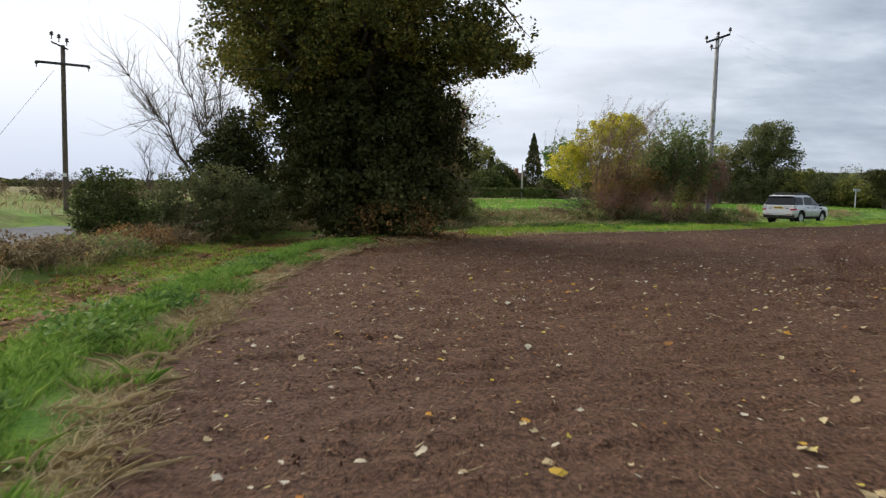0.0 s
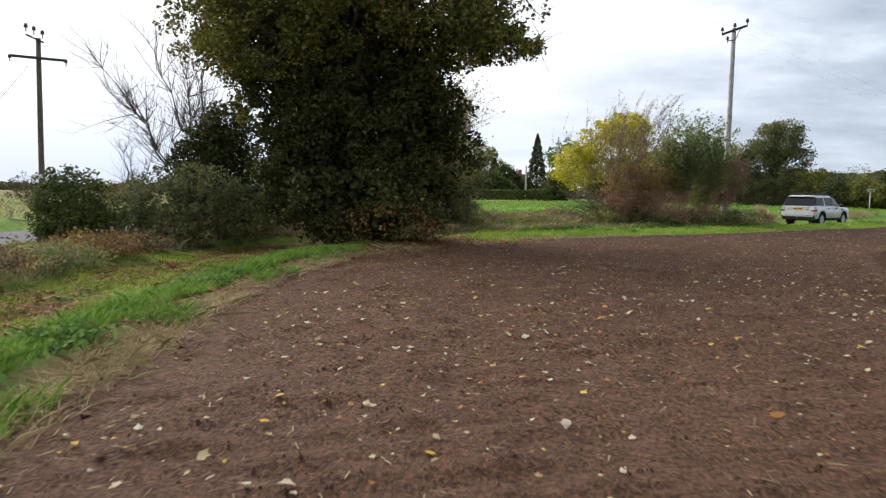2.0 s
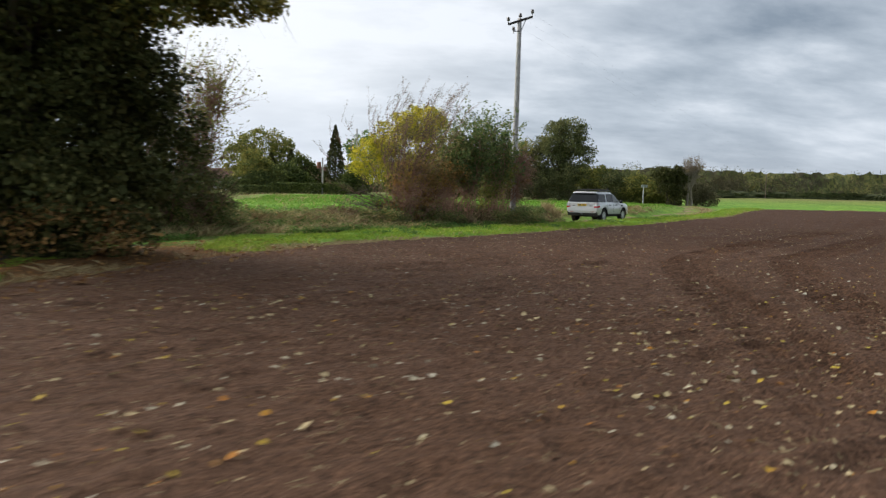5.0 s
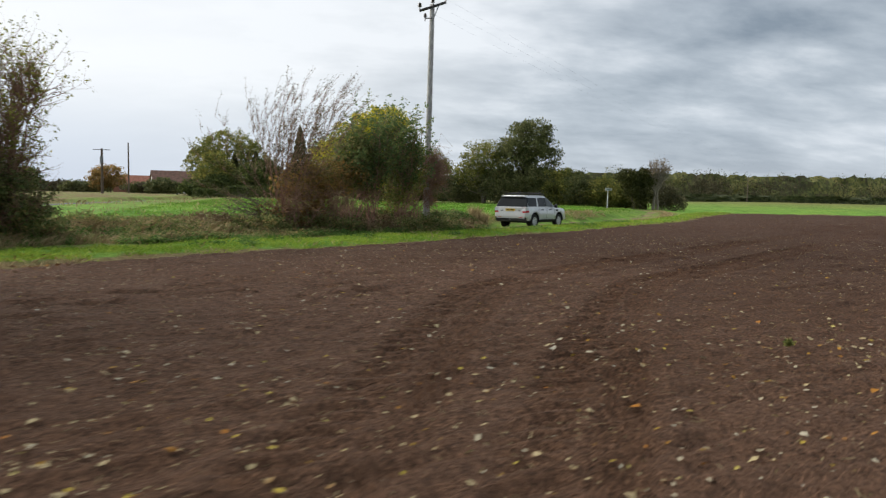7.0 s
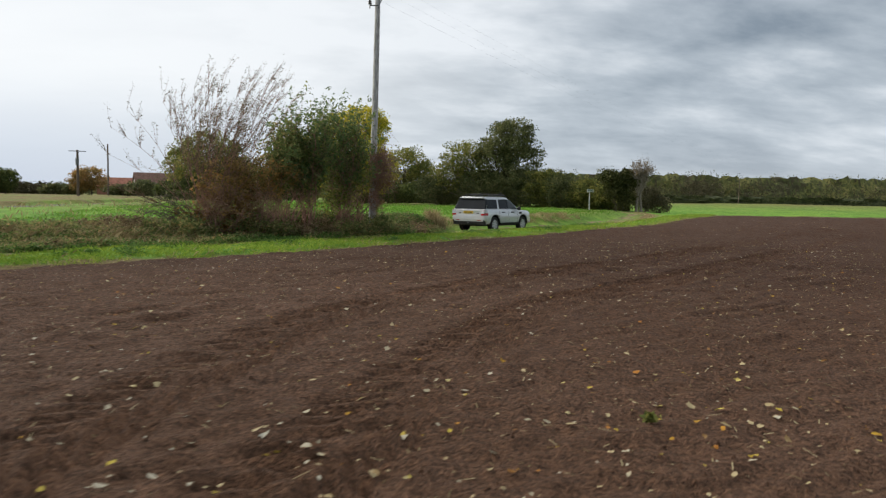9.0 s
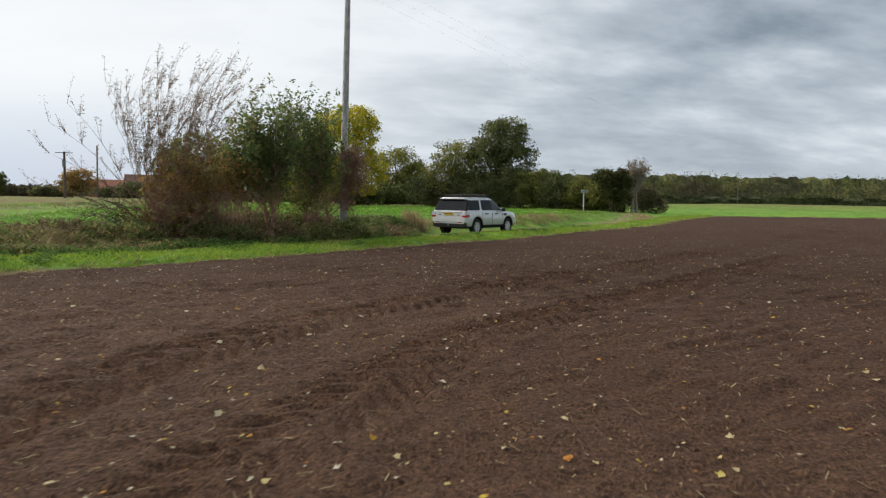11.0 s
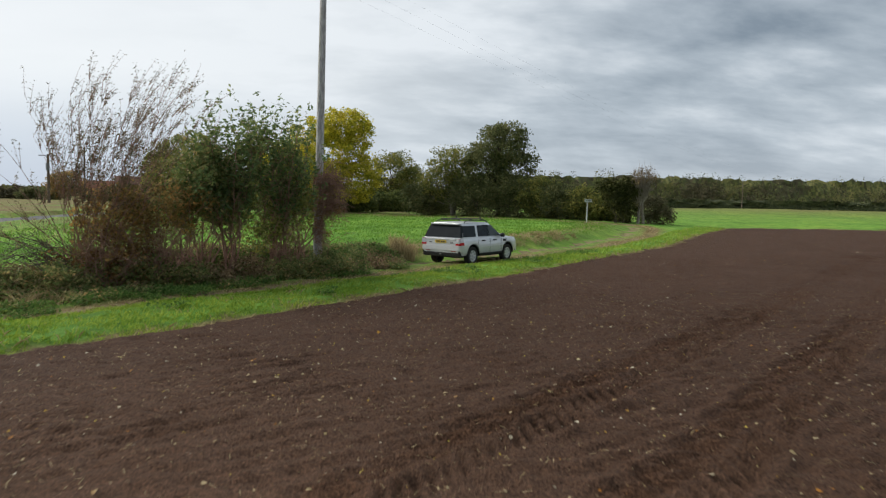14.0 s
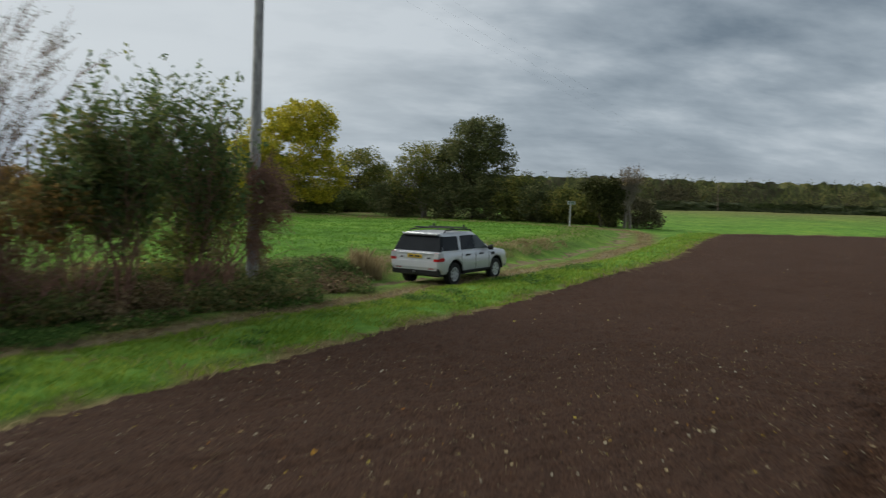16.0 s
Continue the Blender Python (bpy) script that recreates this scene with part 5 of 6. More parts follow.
shrub("pale_bush", on(42.2, 79.4), [(0, 0, 1.4, 1.6, 1.3, 1.4), (1.2, 0, 0.8, 1.4, 1.2, 0.9)], WILLOW, "pale grey-green bush beside the dead tree", 57, 130, 36, 0.3, 0.12, 16, TWIG_PALE, "bush", twig=120)


# ---- poles and wires ----
def line_tube(a, b, r0, r1, n=1):
    return [(Vector(a).lerp(Vector(b), i / n), r0 + (r1 - r0) * i / n) for i in range(n + 1)]


def bolt_insulator(parent, p, s=1.0):
    x, y, z = p
    prof = [(0.02, -0.14), (0.02, 0.0), (0.07, 0.01), (0.075, 0.05), (0.045, 0.07), (0.07, 0.09), (0.06, 0.13), (0.03, 0.16), (0.0, 0.165)]
    bm = bmesh.new()
    rings = []
    for r, h in prof:
        rings.append([bm.verts.new((x + math.cos(a * math.pi / 4) * max(r, 0.004) * s, y + math.sin(a * math.pi / 4) * max(r, 0.004) * s, z + h * s)) for a in range(8)])
    for lo, hi in zip(rings[:-1], rings[1:]):
        for k in range(8):
            bm.faces.new((lo[k], lo[(k + 1) % 8], hi[(k + 1) % 8], hi[k]))
    bm.faces.new(rings[-1])
    part("insulator", bm, PORCELAIN, parent, smooth=True)


def bar(name, a, b, w, h, mat, parent, label=""):
    """A squared timber or steel bar from a to b."""
    a, b = Vector(a), Vector(b)
    d = (b - a).normalized()
    u = d.cross(Vector((0, 0, 1)))
    u = (Vector((1, 0, 0)) if u.length < 1e-3 else u).normalized()
    v = u.cross(d)
    bm = bmesh.new()
    q = []
    for p in (a, b):
        q.append([bm.verts.new(p + u * (w / 2 * i) + v * (h / 2 * j)) for i, j in ((-1, -1), (1, -1), (1, 1), (-1, 1))])
    for k in range(4):
        bm.faces.new((q[0][k], q[0][(k + 1) % 4], q[1][(k + 1) % 4], q[1][k]))
    bm.faces.new(q[0][::-1]), bm.faces.new(q[1])
    bmesh.ops.bevel(bm, geom=list(bm.edges), offset=min(w, h) * 0.12, segments=1, affect="EDGES")
    bmesh.ops.recalc_face_normals(bm, faces=list(bm.faces))
    return part(name, bm, mat, parent, label)


PORCELAIN = plain("brown_porcelain", (0.07, 0.055, 0.05), 0.3, 0, 0.6, 0.1, 8)
STEEL = plain("galvanised_steel", (0.20, 0.21, 0.22), 0.55, 0.6, 0.5, 0.2, 12)
DARK_STEEL = plain("rusted_dark_steel", (0.055, 0.05, 0.05), 0.7, 0.3, 0.4, 0.3, 12)
WIRE = plain("weathered_wire", (0.12, 0.125, 0.13), 0.6, 0.5, 0.4, 0.1, 3)


def near_pole():
    h = 9.85 - ground_z(10.83, 40.74)
    root = empty("power_pole", pose(*on(10.83, 40.74)), "tall grey wooden power pole with a slanting crossarm", "power pole")
    v, f = tubes([line_tube((-0.03, 0, -0.5), (0.17, 0.42, h), 0.155, 0.105, 8)], 12)
    mesh_object("pole", v, f, POLE_WOOD, root, smooth=True)
    cx = Vector((0.93, -0.30, 0.29)).normalized()
    c = Vector((0.17, 0.30, h - 0.12))
    bar("crossarm", c - cx * 0.62, c + cx * 0.62, 0.09, 0.10, DARK_STEEL, root, "dark steel crossarm")
    bar("brace", (0.155, 0.26, h - 0.75), c + cx * 0.3, 0.04, 0.04, STEEL, root)
    for k in (-0.6, 0.0, 0.6):
        p = c + cx * k
        bolt_insulator(root, (p.x, p.y, p.z + 0.16), 1.2)
    bolt_insulator(root, (-0.17, 0.24, h - 0.62), 1.1)
    bar("bracket", (0.15, 0.31, h - 0.62), (-0.19, 0.24, h - 0.66), 0.04, 0.04, DARK_STEEL, root)
    rng = np.random.default_rng(71)
    lines = []
    for _ in range(620):
        a, z0 = rng.random() * 6.283, 1.0 + 2.3 * rng.random() ** 0.7
        st = Vector((math.cos(a) * 0.17, math.sin(a) * 0.17, z0))
        reach = 0.35 + 0.65 * (z0 > 1.9)
        out = Vector((math.cos(a) * (0.12 + 0.25 * rng.random()) * reach + (0.1 + 0.85 * rng.random()) * reach, math.sin(a) * (0.2 + 0.3 * rng.random()), z0 + rng.normal() * 0.3 - 0.15))
        lines.append(limb(rng, st, out, 0.010, 0.004, 5, 0.4))
    v, f = tubes(lines, 3)
    mesh_object("dead_creeper", v, f, TWIG, root, "tangle of dead brown creeper round the pole")
    c, pts = crown_points(rng, [(0.3, 0, 2.3, 0.45, 0.35, 0.6), (0.1, 0, 1.4, 0.25, 0.25, 0.6)], 30, 26, 0.12, 0.3)
    v, f = leaf_cards(rng, pts, 0.05 * (0.6 + 0.8 * rng.random(len(pts))), 1.4)
    mesh_object("creeper_leaves", v, f, RUSSET, root)
    return root


def far_pole(name, at, h, label, arms, r=0.15, mat=None, transformer=False, yaw=0.0):
    root = empty(name, pose(*at, 0, 0, yaw), label, "power pole")
    v, f = tubes([line_tube((0, 0, -0.5), (0, 0, h), r, r * 0.75, 6)], 10)
    mesh_object("pole", v, f, mat or POLE_BROWN, root, smooth=True)
    for z, w, tilt, n in arms:
        bar("crossarm", (-w, -r, z - tilt), (w, -r, z + tilt), 0.09, 0.10, DARK_STEEL, root)
        for k in range(n):
            q = -w + 2 * w * k / max(1, n - 1)
            bolt_insulator(root, (q, -r, z + tilt * q / w - 0.10), 0.95)
    if transformer:
        v, f = tubes([line_tube((0, -r - 0.25, h - 2.4), (0, -r - 0.25, h - 1.3), 0.26, 0.26, 2)], 12)
        mesh_object("transformer", v, f, STEEL, root, "grey pole transformer")
    return root


near_pole()
left_pole = far_pole("power_pole", on(-19.0, 30.7), 7.1, "brown wooden pole with two crossarms behind the road", [(6.3, 1.0, -0.03, 2)], 0.12, POLE_BROWN, False, 25)
bar("crossarm", (-0.42, -0.13, 7.2), (0.22, -0.13, 6.92), 0.06, 0.06, DARK_STEEL, left_pole)
for q in ((-0.40, 7.36), (-0.12, 7.26), (0.18, 7.12)):
    bolt_insulator(left_pole, (q[0], -0.16, q[1] + 0.1), 1.1)
bar("warning_plate", (0.0, -0.175, 1.5), (0.0, -0.175, 1.65), 0.14, 0.02, plain("white_enamel", (0.75, 0.75, 0.72), 0.4), left_pole, "small pale plate")
far_pole("power_pole", on(-27.8, 132.4), 7.2, "far pole with a transformer behind dry grass", [(7.0, 1.25, 0.0, 0)], 0.22, POLE_BROWN, True, 10)
far_pole("telegraph_pole", on(-29.0, 154.0), 9.6, "plain dark telegraph pole beside far gardens", [], 0.16, POLE_BROWN)
far_pole("telegraph_pole", on(101.3, 154.5), 6.2, "plain brown telegraph pole before the far wood", [], 0.10, POLE_BROWN)
far_pole("telegraph_pole", on(6.9, 118.0), 10.0, "plain grey telegraph pole among garden trees", [], 0.16, POLE_WOOD)
far_pole("telegraph_pole", on(1.7, 104.0), 4.9, "short grey pole beside a clipped hedge", [], 0.14, POLE_WOOD)


def wires():
    runs = []
    far = Vector((150, 205, 10.5))
    for k, off in enumerate((-0.6, 0.0, 0.6)):
        a = Vector((11.0 + 0.9 * off, 41.04 - 0.3 * off, 9.9 + 0.28 * off))
        b = far + Vector((off * 0.8, -off * 0.6, 0))
        line = []
        for i in range(41):
            f = i / 40
            p = a.lerp(b, f)
            p.z -= 4 * 2.2 * f * (1 - f)
            line.append((p, 0.0013))
        runs.append(line)
    for k, line in enumerate(runs):
        v, f = tubes([line], 4)
        tagged(mesh_object("overhead_wire", v, f, WIRE), "thin overhead power wire running from the pole", "wire", "overhead wires")
    z = ground_z(-19.0, 30.7)
    a, b = Vector((-19.3, 30.5, z + 6.0)), Vector((-22.9, 28.0, z - 0.1))
    v, f = tubes([[(a.lerp(b, i / 12), 0.009) for i in range(13)]], 4)
    tagged(mesh_object("stay_wire", v, f, WIRE), "steel stay wire slanting from the pole", "wire")


wires()


# ---- footpath sign ----
def footpath_sign():
    root = empty("footpath_sign", pose(*on(35.77, 79.0), 0, 0, 24), "white fingerpost sign on a pale post", "signpost")
    white = plain("weathered_white_paint", (0.62, 0.64, 0.62), 0.5, 0, 0.4, 0.1, 5)
    green = plain("faded_green_lettering", (0.06, 0.16, 0.10), 0.6)
    bar("post", (0, 0, -0.4), (0, 0, 2.1), 0.09, 0.09, plain("pale_painted_post", (0.45, 0.46, 0.45), 0.6), root)
    board = bar("board", (-0.42, -0.06, 2.02), (0.52, -0.06, 2.02), 0.03, 0.30, white, root)
    bar("border", (-0.40, -0.079, 2.145), (0.50, -0.079, 2.145), 0.008, 0.025, green, board)
    bar("border", (-0.40, -0.079, 1.895), (0.50, -0.079, 1.895), 0.008, 0.025, green, board)
    for x0, x1 in ((-0.32, -0.12), (-0.08, 0.1), (0.14, 0.36)):
        bar("lettering", (x0, -0.079, 2.02), (x1, -0.079, 2.02), 0.008, 0.09, green, board)


footpath_sign()


# ---- parked car ----
SILVER, _nt, _b = material("silver_metallic_paint", 0.32, 0.25, 0.5)
_b.inputs["Coat Weight"].default_value, _b.inputs["Coat Roughness"].default_value = 0.6, 0.08
link(_nt, ramp_node(_nt, noise_node(_nt, 3.0, 6, 0.6), [(0.3, (0.61, 0.625, 0.64)), (0.7, (0.67, 0.682, 0.695))]), _b.inputs["Base Color"])
GLASS_TINT, _nt, _b = material("dark_tinted_glass", 0.08, 0.0, 0.2)
link(_nt, ramp_node(_nt, noise_node(_nt, 2.0, 4, 0.5), [(0.3, (0.010, 0.012, 0.014)), (0.7, (0.018, 0.021, 0.023))]), _b.inputs["Base Color"])
GLASS_FRONT, _nt, _b = material("clear_side_glass", 0.06, 0.0, 0.3)
link(_nt, ramp_node(_nt, noise_node(_nt, 2.0, 4, 0.5), [(0.3, (0.05, 0.058, 0.058)), (0.7, (0.075, 0.085, 0.085))]), _b.inputs["Base Color"])
BLACK = plain("black_plastic", (0.022, 0.022, 0.023), 0.6, 0, 0.35, 0.2, 10)
RUBBER = plain("tyre_rubber", (0.028, 0.027, 0.026), 0.85, 0, 0.25, 0.25, 9)
ALLOY = plain("alloy_wheel", (0.66, 0.67, 0.68), 0.35, 0.35, 0.5, 0.08, 9)
RED_LENS = plain("red_lamp_lens", (0.42, 0.015, 0.018), 0.15, 0, 0.6, 0.1, 9)
CLEAR_LENS = plain("clear_lamp_lens", (0.55, 0.55, 0.56), 0.12, 0.2, 0.6, 0.1, 9)
PLATE = plain("yellow_plate", (0.62, 0.42, 0.03), 0.4, 0, 0.4, 0.06, 9)


def panel(name, pts, mat, parent, label="", thick=0.012, smooth_it=False):
    """A thin shaped panel through the corners given, with real thickness."""
    bm = bmesh.new()
    vs = [Vector(p) for p in pts]
    nor = Vector((0, 0, 0))
    for i in range(len(vs)):
        nor += (vs[i] - vs[0]).cross(vs[(i + 1) % len(vs)] - vs[0])
    nor.normalize()
    top = [bm.verts.new(v + nor * thick) for v in vs]
    bot = [bm.verts.new(v - nor * thick) for v in vs]
    bm.faces.new(top), bm.faces.new(bot[::-1])
    for i in range(len(vs)):
        j = (i + 1) % len(vs)
        bm.faces.new((bot[i], bot[j], top[j], top[i]))
    return part(name, bm, mat, parent, label, smooth_it)


def loft(sections, close=True):
    """Skin over rings of equal count."""
    bm = bmesh.new()
    rings = [[bm.verts.new(p) for p in sec] for sec in sections]
    n = len(rings[0])
    for a, b in zip(rings[:-1], rings[1:]):
        for k in range(n if close else n - 1):
            bm.faces.new((a[k], a[(k + 1) % n], b[(k + 1) % n], b[k]))
    bm.faces.new(rings[0][::-1]), bm.faces.new(rings[-1])
    bmesh.ops.recalc_face_normals(bm, faces=list(bm.faces))
    return bm


def parked_car(at, heading):
    """A compact off-road estate; x runs from its tail (0) to its nose (4.5), y to its left, z up from the ground."""
    root = empty("car", pose(*at, 0, 0, heading) @ pose(-2.25, 0, 0), "silver five-door off-road estate car standing on the grass track", "car")
    RW, FW, R = 0.92, 3.58, 0.365
    half = lambda x: 0.935 - 0.10 * max(0, (x - 3.7) / 0.8) ** 2 - 0.05 * max(0, (0.35 - x) / 0.35) ** 2
    belt = lambda x: 1.06 if x < 3.0 else 1.06 - 0.03 * (x - 3.0) - 0.10 * max(0, (x - 3.9) / 0.6) ** 2

    def sill(x):
        b = 0.40
        if x < 0.18:
            b = 0.52
        if x > 4.32:
            b = 0.50
        for w in (RW, FW):
            q = abs(x - w)
            if q < 0.455:
                b = max(b, R + math.sqrt(max(0, 0.455 ** 2 - q * q)))
        return b
    xs = sorted(set([0.0, 0.04, 0.12, 0.2, 0.34, 4.2, 4.36, 4.46, 4.5] + [RW + 0.455 * math.cos(a * math.pi / 12) for a in range(13)] + [FW + 0.455 * math.cos(a * math.pi / 12) for a in range(13)]
                    + [1.5 + 0.2 * k for k in range(9)]))
    secs = []
    for x in xs:
        w, b, t = half(x), sill(x), belt(x)
        nose = 0.0 if x < 4.3 else (x - 4.3) / 0.2
        tail = 0.0 if x > 0.12 else (0.12 - x) / 0.12
        w -= 0.06 * nose ** 2 + 0.04 * tail ** 2
        t -= 0.10 * nose ** 2
        mid = b + (t - b) * 0.55
        ring = [(x, -w * 0.93, b), (x, -w, b + (t - b) * 0.14), (x, -w, mid), (x, -w * 0.985, t - 0.06), (x, -w * 0.93, t), (x, -w * 0.5, t + (0.035 if x > 3.0 else 0)),
                (x, w * 0.5, t + (0.035 if x > 3.0 else 0)), (x, w * 0.93, t), (x, w * 0.985, t - 0.06), (x, w, mid), (x, w, b + (t - b) * 0.14), (x, w * 0.93, b)]
        secs.append(ring)
    body = part("body", loft(secs), SILVER, root, smooth=True)
    # cabin
    top = lambda x: 1.68 - 0.035 * max(0, (1.2 - x)) ** 2 - 0.05 * max(0, (x - 1.7)) ** 2
    stations = [(0.10, 1.06, 0.90), (0.17, 1.20, 0.885), (0.40, None, 0.72), (0.8, None, 0.715), (1.4, None, 0.715), (2.0, None, 0.71), (2.42, None, 0.68), (2.62, 1.545, 0.70), (3.30, 1.075, 0.87)]
    cab = []
    for x, z, w in stations:
        zt = top(x) if z is None else z
        bw = 0.88
        if z is not None and z < 1.1:
            cab.append([(x, -bw, 1.0), (x, -bw, 1.03), (x, -bw * 0.97, 1.05), (x, -0.5, zt), (x, 0.5, zt), (x, bw * 0.97, 1.05), (x, bw, 1.03), (x, bw, 1.0)])
        else:
            cab.append([(x, -bw, 1.0), (x, -bw * 0.985, 1.06), (x, -(w + 0.02), zt - 0.10), (x, -(w - 0.10), zt), (x, w - 0.10, zt), (x, w + 0.02, zt - 0.10), (x, bw * 0.985, 1.06), (x, bw, 1.0)])
    part("cabin", loft(cab), SILVER, root, smooth=True)

    def side_y(z, x):
        """Half width of the cabin's flank at a height."""
        w = np.interp(x, [0.40, 2.0, 2.62, 3.3], [0.74, 0.73, 0.72, 0.86])
        zt = top(x) - 0.10 if x < 2.5 else np.interp(x, [2.5, 3.3], [top(2.5) - 0.1, 1.06])
        return np.interp(z, [1.06, max(zt, 1.07)], [0.868, w]) + 0.012
    for sgn in (-1, 1):
        def win(name, corners, mat):
            pts = [(x, sgn * side_y(z, x), z) for x, z in corners]
            panel(name, pts if sgn < 0 else pts[::-1], mat, root)
        win("rear_quarter_window", [(0.14, 1.115), (1.16, 1.115), (1.20, 1.545), (0.37, 1.545)], GLASS_TINT)
        win("rear_door_window", [(1.36, 1.115), (2.12, 1.115), (2.12, 1.565), (1.38, 1.555)], GLASS_TINT)
        win("front_door_window", [(2.17, 1.115), (3.06, 1.105), (2.58, 1.475), (2.40, 1.545), (2.17, 1.565)], GLASS_FRONT)
        panel("rear_pillar_trim", [(0.094, sgn * 0.84, 1.10), (0.15, sgn * 0.892, 1.11), (0.38, sgn * 0.760, 1.55), (0.292, sgn * 0.70, 1.56)][::int(sgn)], GLASS_TINT, root, "black rear pillar trim", thick=0.014)
        for x in (1.52, 2.38):
            h = panel("door_handle", [(x, sgn * 0.952, 0.93), (x + 0.22, sgn * 0.952, 0.93), (x + 0.22, sgn * 0.952, 0.975), (x, sgn * 0.952, 0.975)], BLACK, root, thick=0.02)
        for x in (1.28, 2.14, 3.02):
            panel("door_gap", [(x, sgn * 0.936, 0.46), (x + 0.012, sgn * 0.936, 0.46), (x + 0.012, sgn * 0.932, 1.0), (x, sgn * 0.932, 1.0)], BLACK, root, thick=0.004)
        panel("side_strip", [(1.42, sgn * 0.938, 0.70), (3.08, sgn * 0.938, 0.70), (3.08, sgn * 0.938, 0.725), (1.42, sgn * 0.938, 0.725)], SILVER, root, thick=0.012)
        panel("sill_trim", [(1.40, sgn * 0.90, 0.38), (3.10, sgn * 0.90, 0.38), (3.10, sgn * 0.93, 0.45), (1.40, sgn * 0.93, 0.45)], BLACK, root, thick=0.015)
        panel("wing_vent", [(3.18, sgn * 0.938, 0.87), (3.36, sgn * 0.938, 0.87), (3.42, sgn * 0.934, 0.965), (3.16, sgn * 0.934, 0.965)], BLACK, root, thick=0.012)
        # door mirror
        v, f = tubes([[(Vector((2.98, sgn * 0.90, 1.11)), 0.03), (Vector((2.98, sgn * 0.96, 1.13)), 0.085), (Vector((2.98, sgn * 1.07, 1.14)), 0.095), (Vector((2.98, sgn * 1.10, 1.14)), 0.05)]], 8)
        mesh_object("door_mirror", v, f, BLACK, root, smooth=True)
        # tail lamp wrapping the corner
        w = 0.90
        lamp = panel("tail_lamp", [(0.015, sgn * 0.70, 0.80), (0.0, sgn * 0.88, 0.80), (0.0, sgn * 0.885, 1.06), (0.03, sgn * 0.70, 1.06)][::int(sgn)], RED_LENS, root, thick=0.022)
        panel("lamp_side", [(0.0, sgn * 0.905, 0.80), (0.24, sgn * 0.938, 0.81), (0.23, sgn * 0.930, 0.92), (0.01, sgn * 0.902, 0.91)][::-int(sgn)], RED_LENS, lamp, thick=0.016)
        panel("indicator_lens", [(0.012, sgn * 0.902, 0.92), (0.21, sgn * 0.930, 0.93), (0.17, sgn * 0.915, 1.06), (0.03, sgn * 0.892, 1.06)][::-int(sgn)], CLEAR_LENS, lamp, thick=0.014)
        panel("reversing_lens", [(0.005, sgn * 0.71, 0.88), (-0.012, sgn * 0.89, 0.88), (-0.005, sgn * 0.89, 1.05), (0.015, sgn * 0.71, 1.05)][::int(sgn)], CLEAR_LENS, lamp, thick=0.022)
        panel("head_lamp", [(4.47, sgn * 0.52, 0.74), (4.33, sgn * 0.84, 0.75), (4.28, sgn * 0.85, 0.93), (4.42, sgn * 0.52, 0.93)][::-int(sgn)], CLEAR_LENS, root, thick=0.03)
        # roof rail
        v, f = tubes([[(Vector((0.62, sgn * 0.66, 1.66)), 0.02), (Vector((0.70, sgn * 0.66, 1.735)), 0.022), (Vector((1.5, sgn * 0.66, 1.755)), 0.022), (Vector((2.2, sgn * 0.65, 1.735)), 0.022), (Vector((2.3, sgn * 0.65, 1.65)), 0.02)]], 8)
        mesh_object("roof_rail", v, f, BLACK, root, smooth=True)
    for x in (1.05, 1.85):
        bar("roof_bar", (x, -0.74, 1.795), (x, 0.74, 1.795), 0.07, 0.035, BLACK, root)
    for y in (-0.62, 0.55):
        v, f = tubes([[(Vector((1.85, y, 1.81)), 0.03), (Vector((1.85, y, 1.89)), 0.035)]], 8)
        mesh_object("bar_clamp", v, f, BLACK, root)
    # tail
    panel("rear_window", [(0.100, -0.855, 1.10), (0.100, 0.855, 1.10), (0.30, 0.715, 1.56), (0.30, -0.715, 1.56)][::-1], GLASS_TINT, root)
    panel("windscreen", [(3.27, -0.74, 1.10), (3.27, 0.74, 1.10), (2.66, 0.62, 1.53), (2.66, -0.62, 1.53)], GLASS_FRONT, root)
    bar("spoiler", (0.31, -0.66, 1.618), (0.31, 0.66, 1.618), 0.17, 0.045, SILVER, root)
    panel("spoiler_shadow_gap", [(0.20, -0.62, 1.585), (0.20, 0.62, 1.585), (0.29, 0.62, 1.57), (0.29, -0.62, 1.57)], BLACK, root)
    v, f = tubes([[(Vector((0.13, -0.05, 1.15)), 0.015), (Vector((0.12, 0.30, 1.14)), 0.010)]], 6)
    mesh_object("rear_wiper", v, f, BLACK, root)
    bar("tailgate_strip", (-0.012, -0.66, 1.035), (-0.012, 0.66, 1.035), 0.03, 0.035, ALLOY, root)
    plate = panel("number_plate", [(-0.012, -0.26, 0.885), (-0.012, 0.26, 0.885), (-0.012, 0.26, 0.995), (-0.012, -0.26, 0.995)][::-1], PLATE, root)
    for y0, y1 in ((0.20, 0.13), (0.11, 0.04), (-0.02, -0.09), (-0.11, -0.2)):
        bar("plate_bar", (-0.026, y0, 0.94), (-0.026, y1, 0.94), 0.006, 0.055, BLACK, plate)
    for y in (0.48, -0.52):
        bar("badge", (-0.006, y - 0.06, 0.90), (-0.006, y + 0.06, 0.90), 0.02, 0.035, DARK_STEEL, root)
    bump = part("rear_bumper", loft([[(-0.03, y, 0.60), (0.16, y, 0.56), (0.16, y, 0.79), (-0.03, y, 0.79)] if abs(y) < 0.85 else [(0.02, y, 0.62), (0.16, y, 0.58), (0.16, y, 0.77), (0.02, y, 0.77)] for y in (-0.90, -0.84, 0.0, 0.84, 0.90)]), SILVER, root)
    part("rear_valance", loft([[(0.03, y, 0.38), (0.22, y, 0.34), (0.22, y, 0.60), (0.0, y, 0.60)] for y in (-0.86, -0.6, 0.6, 0.86)]), BLACK, root, "black lower valance")
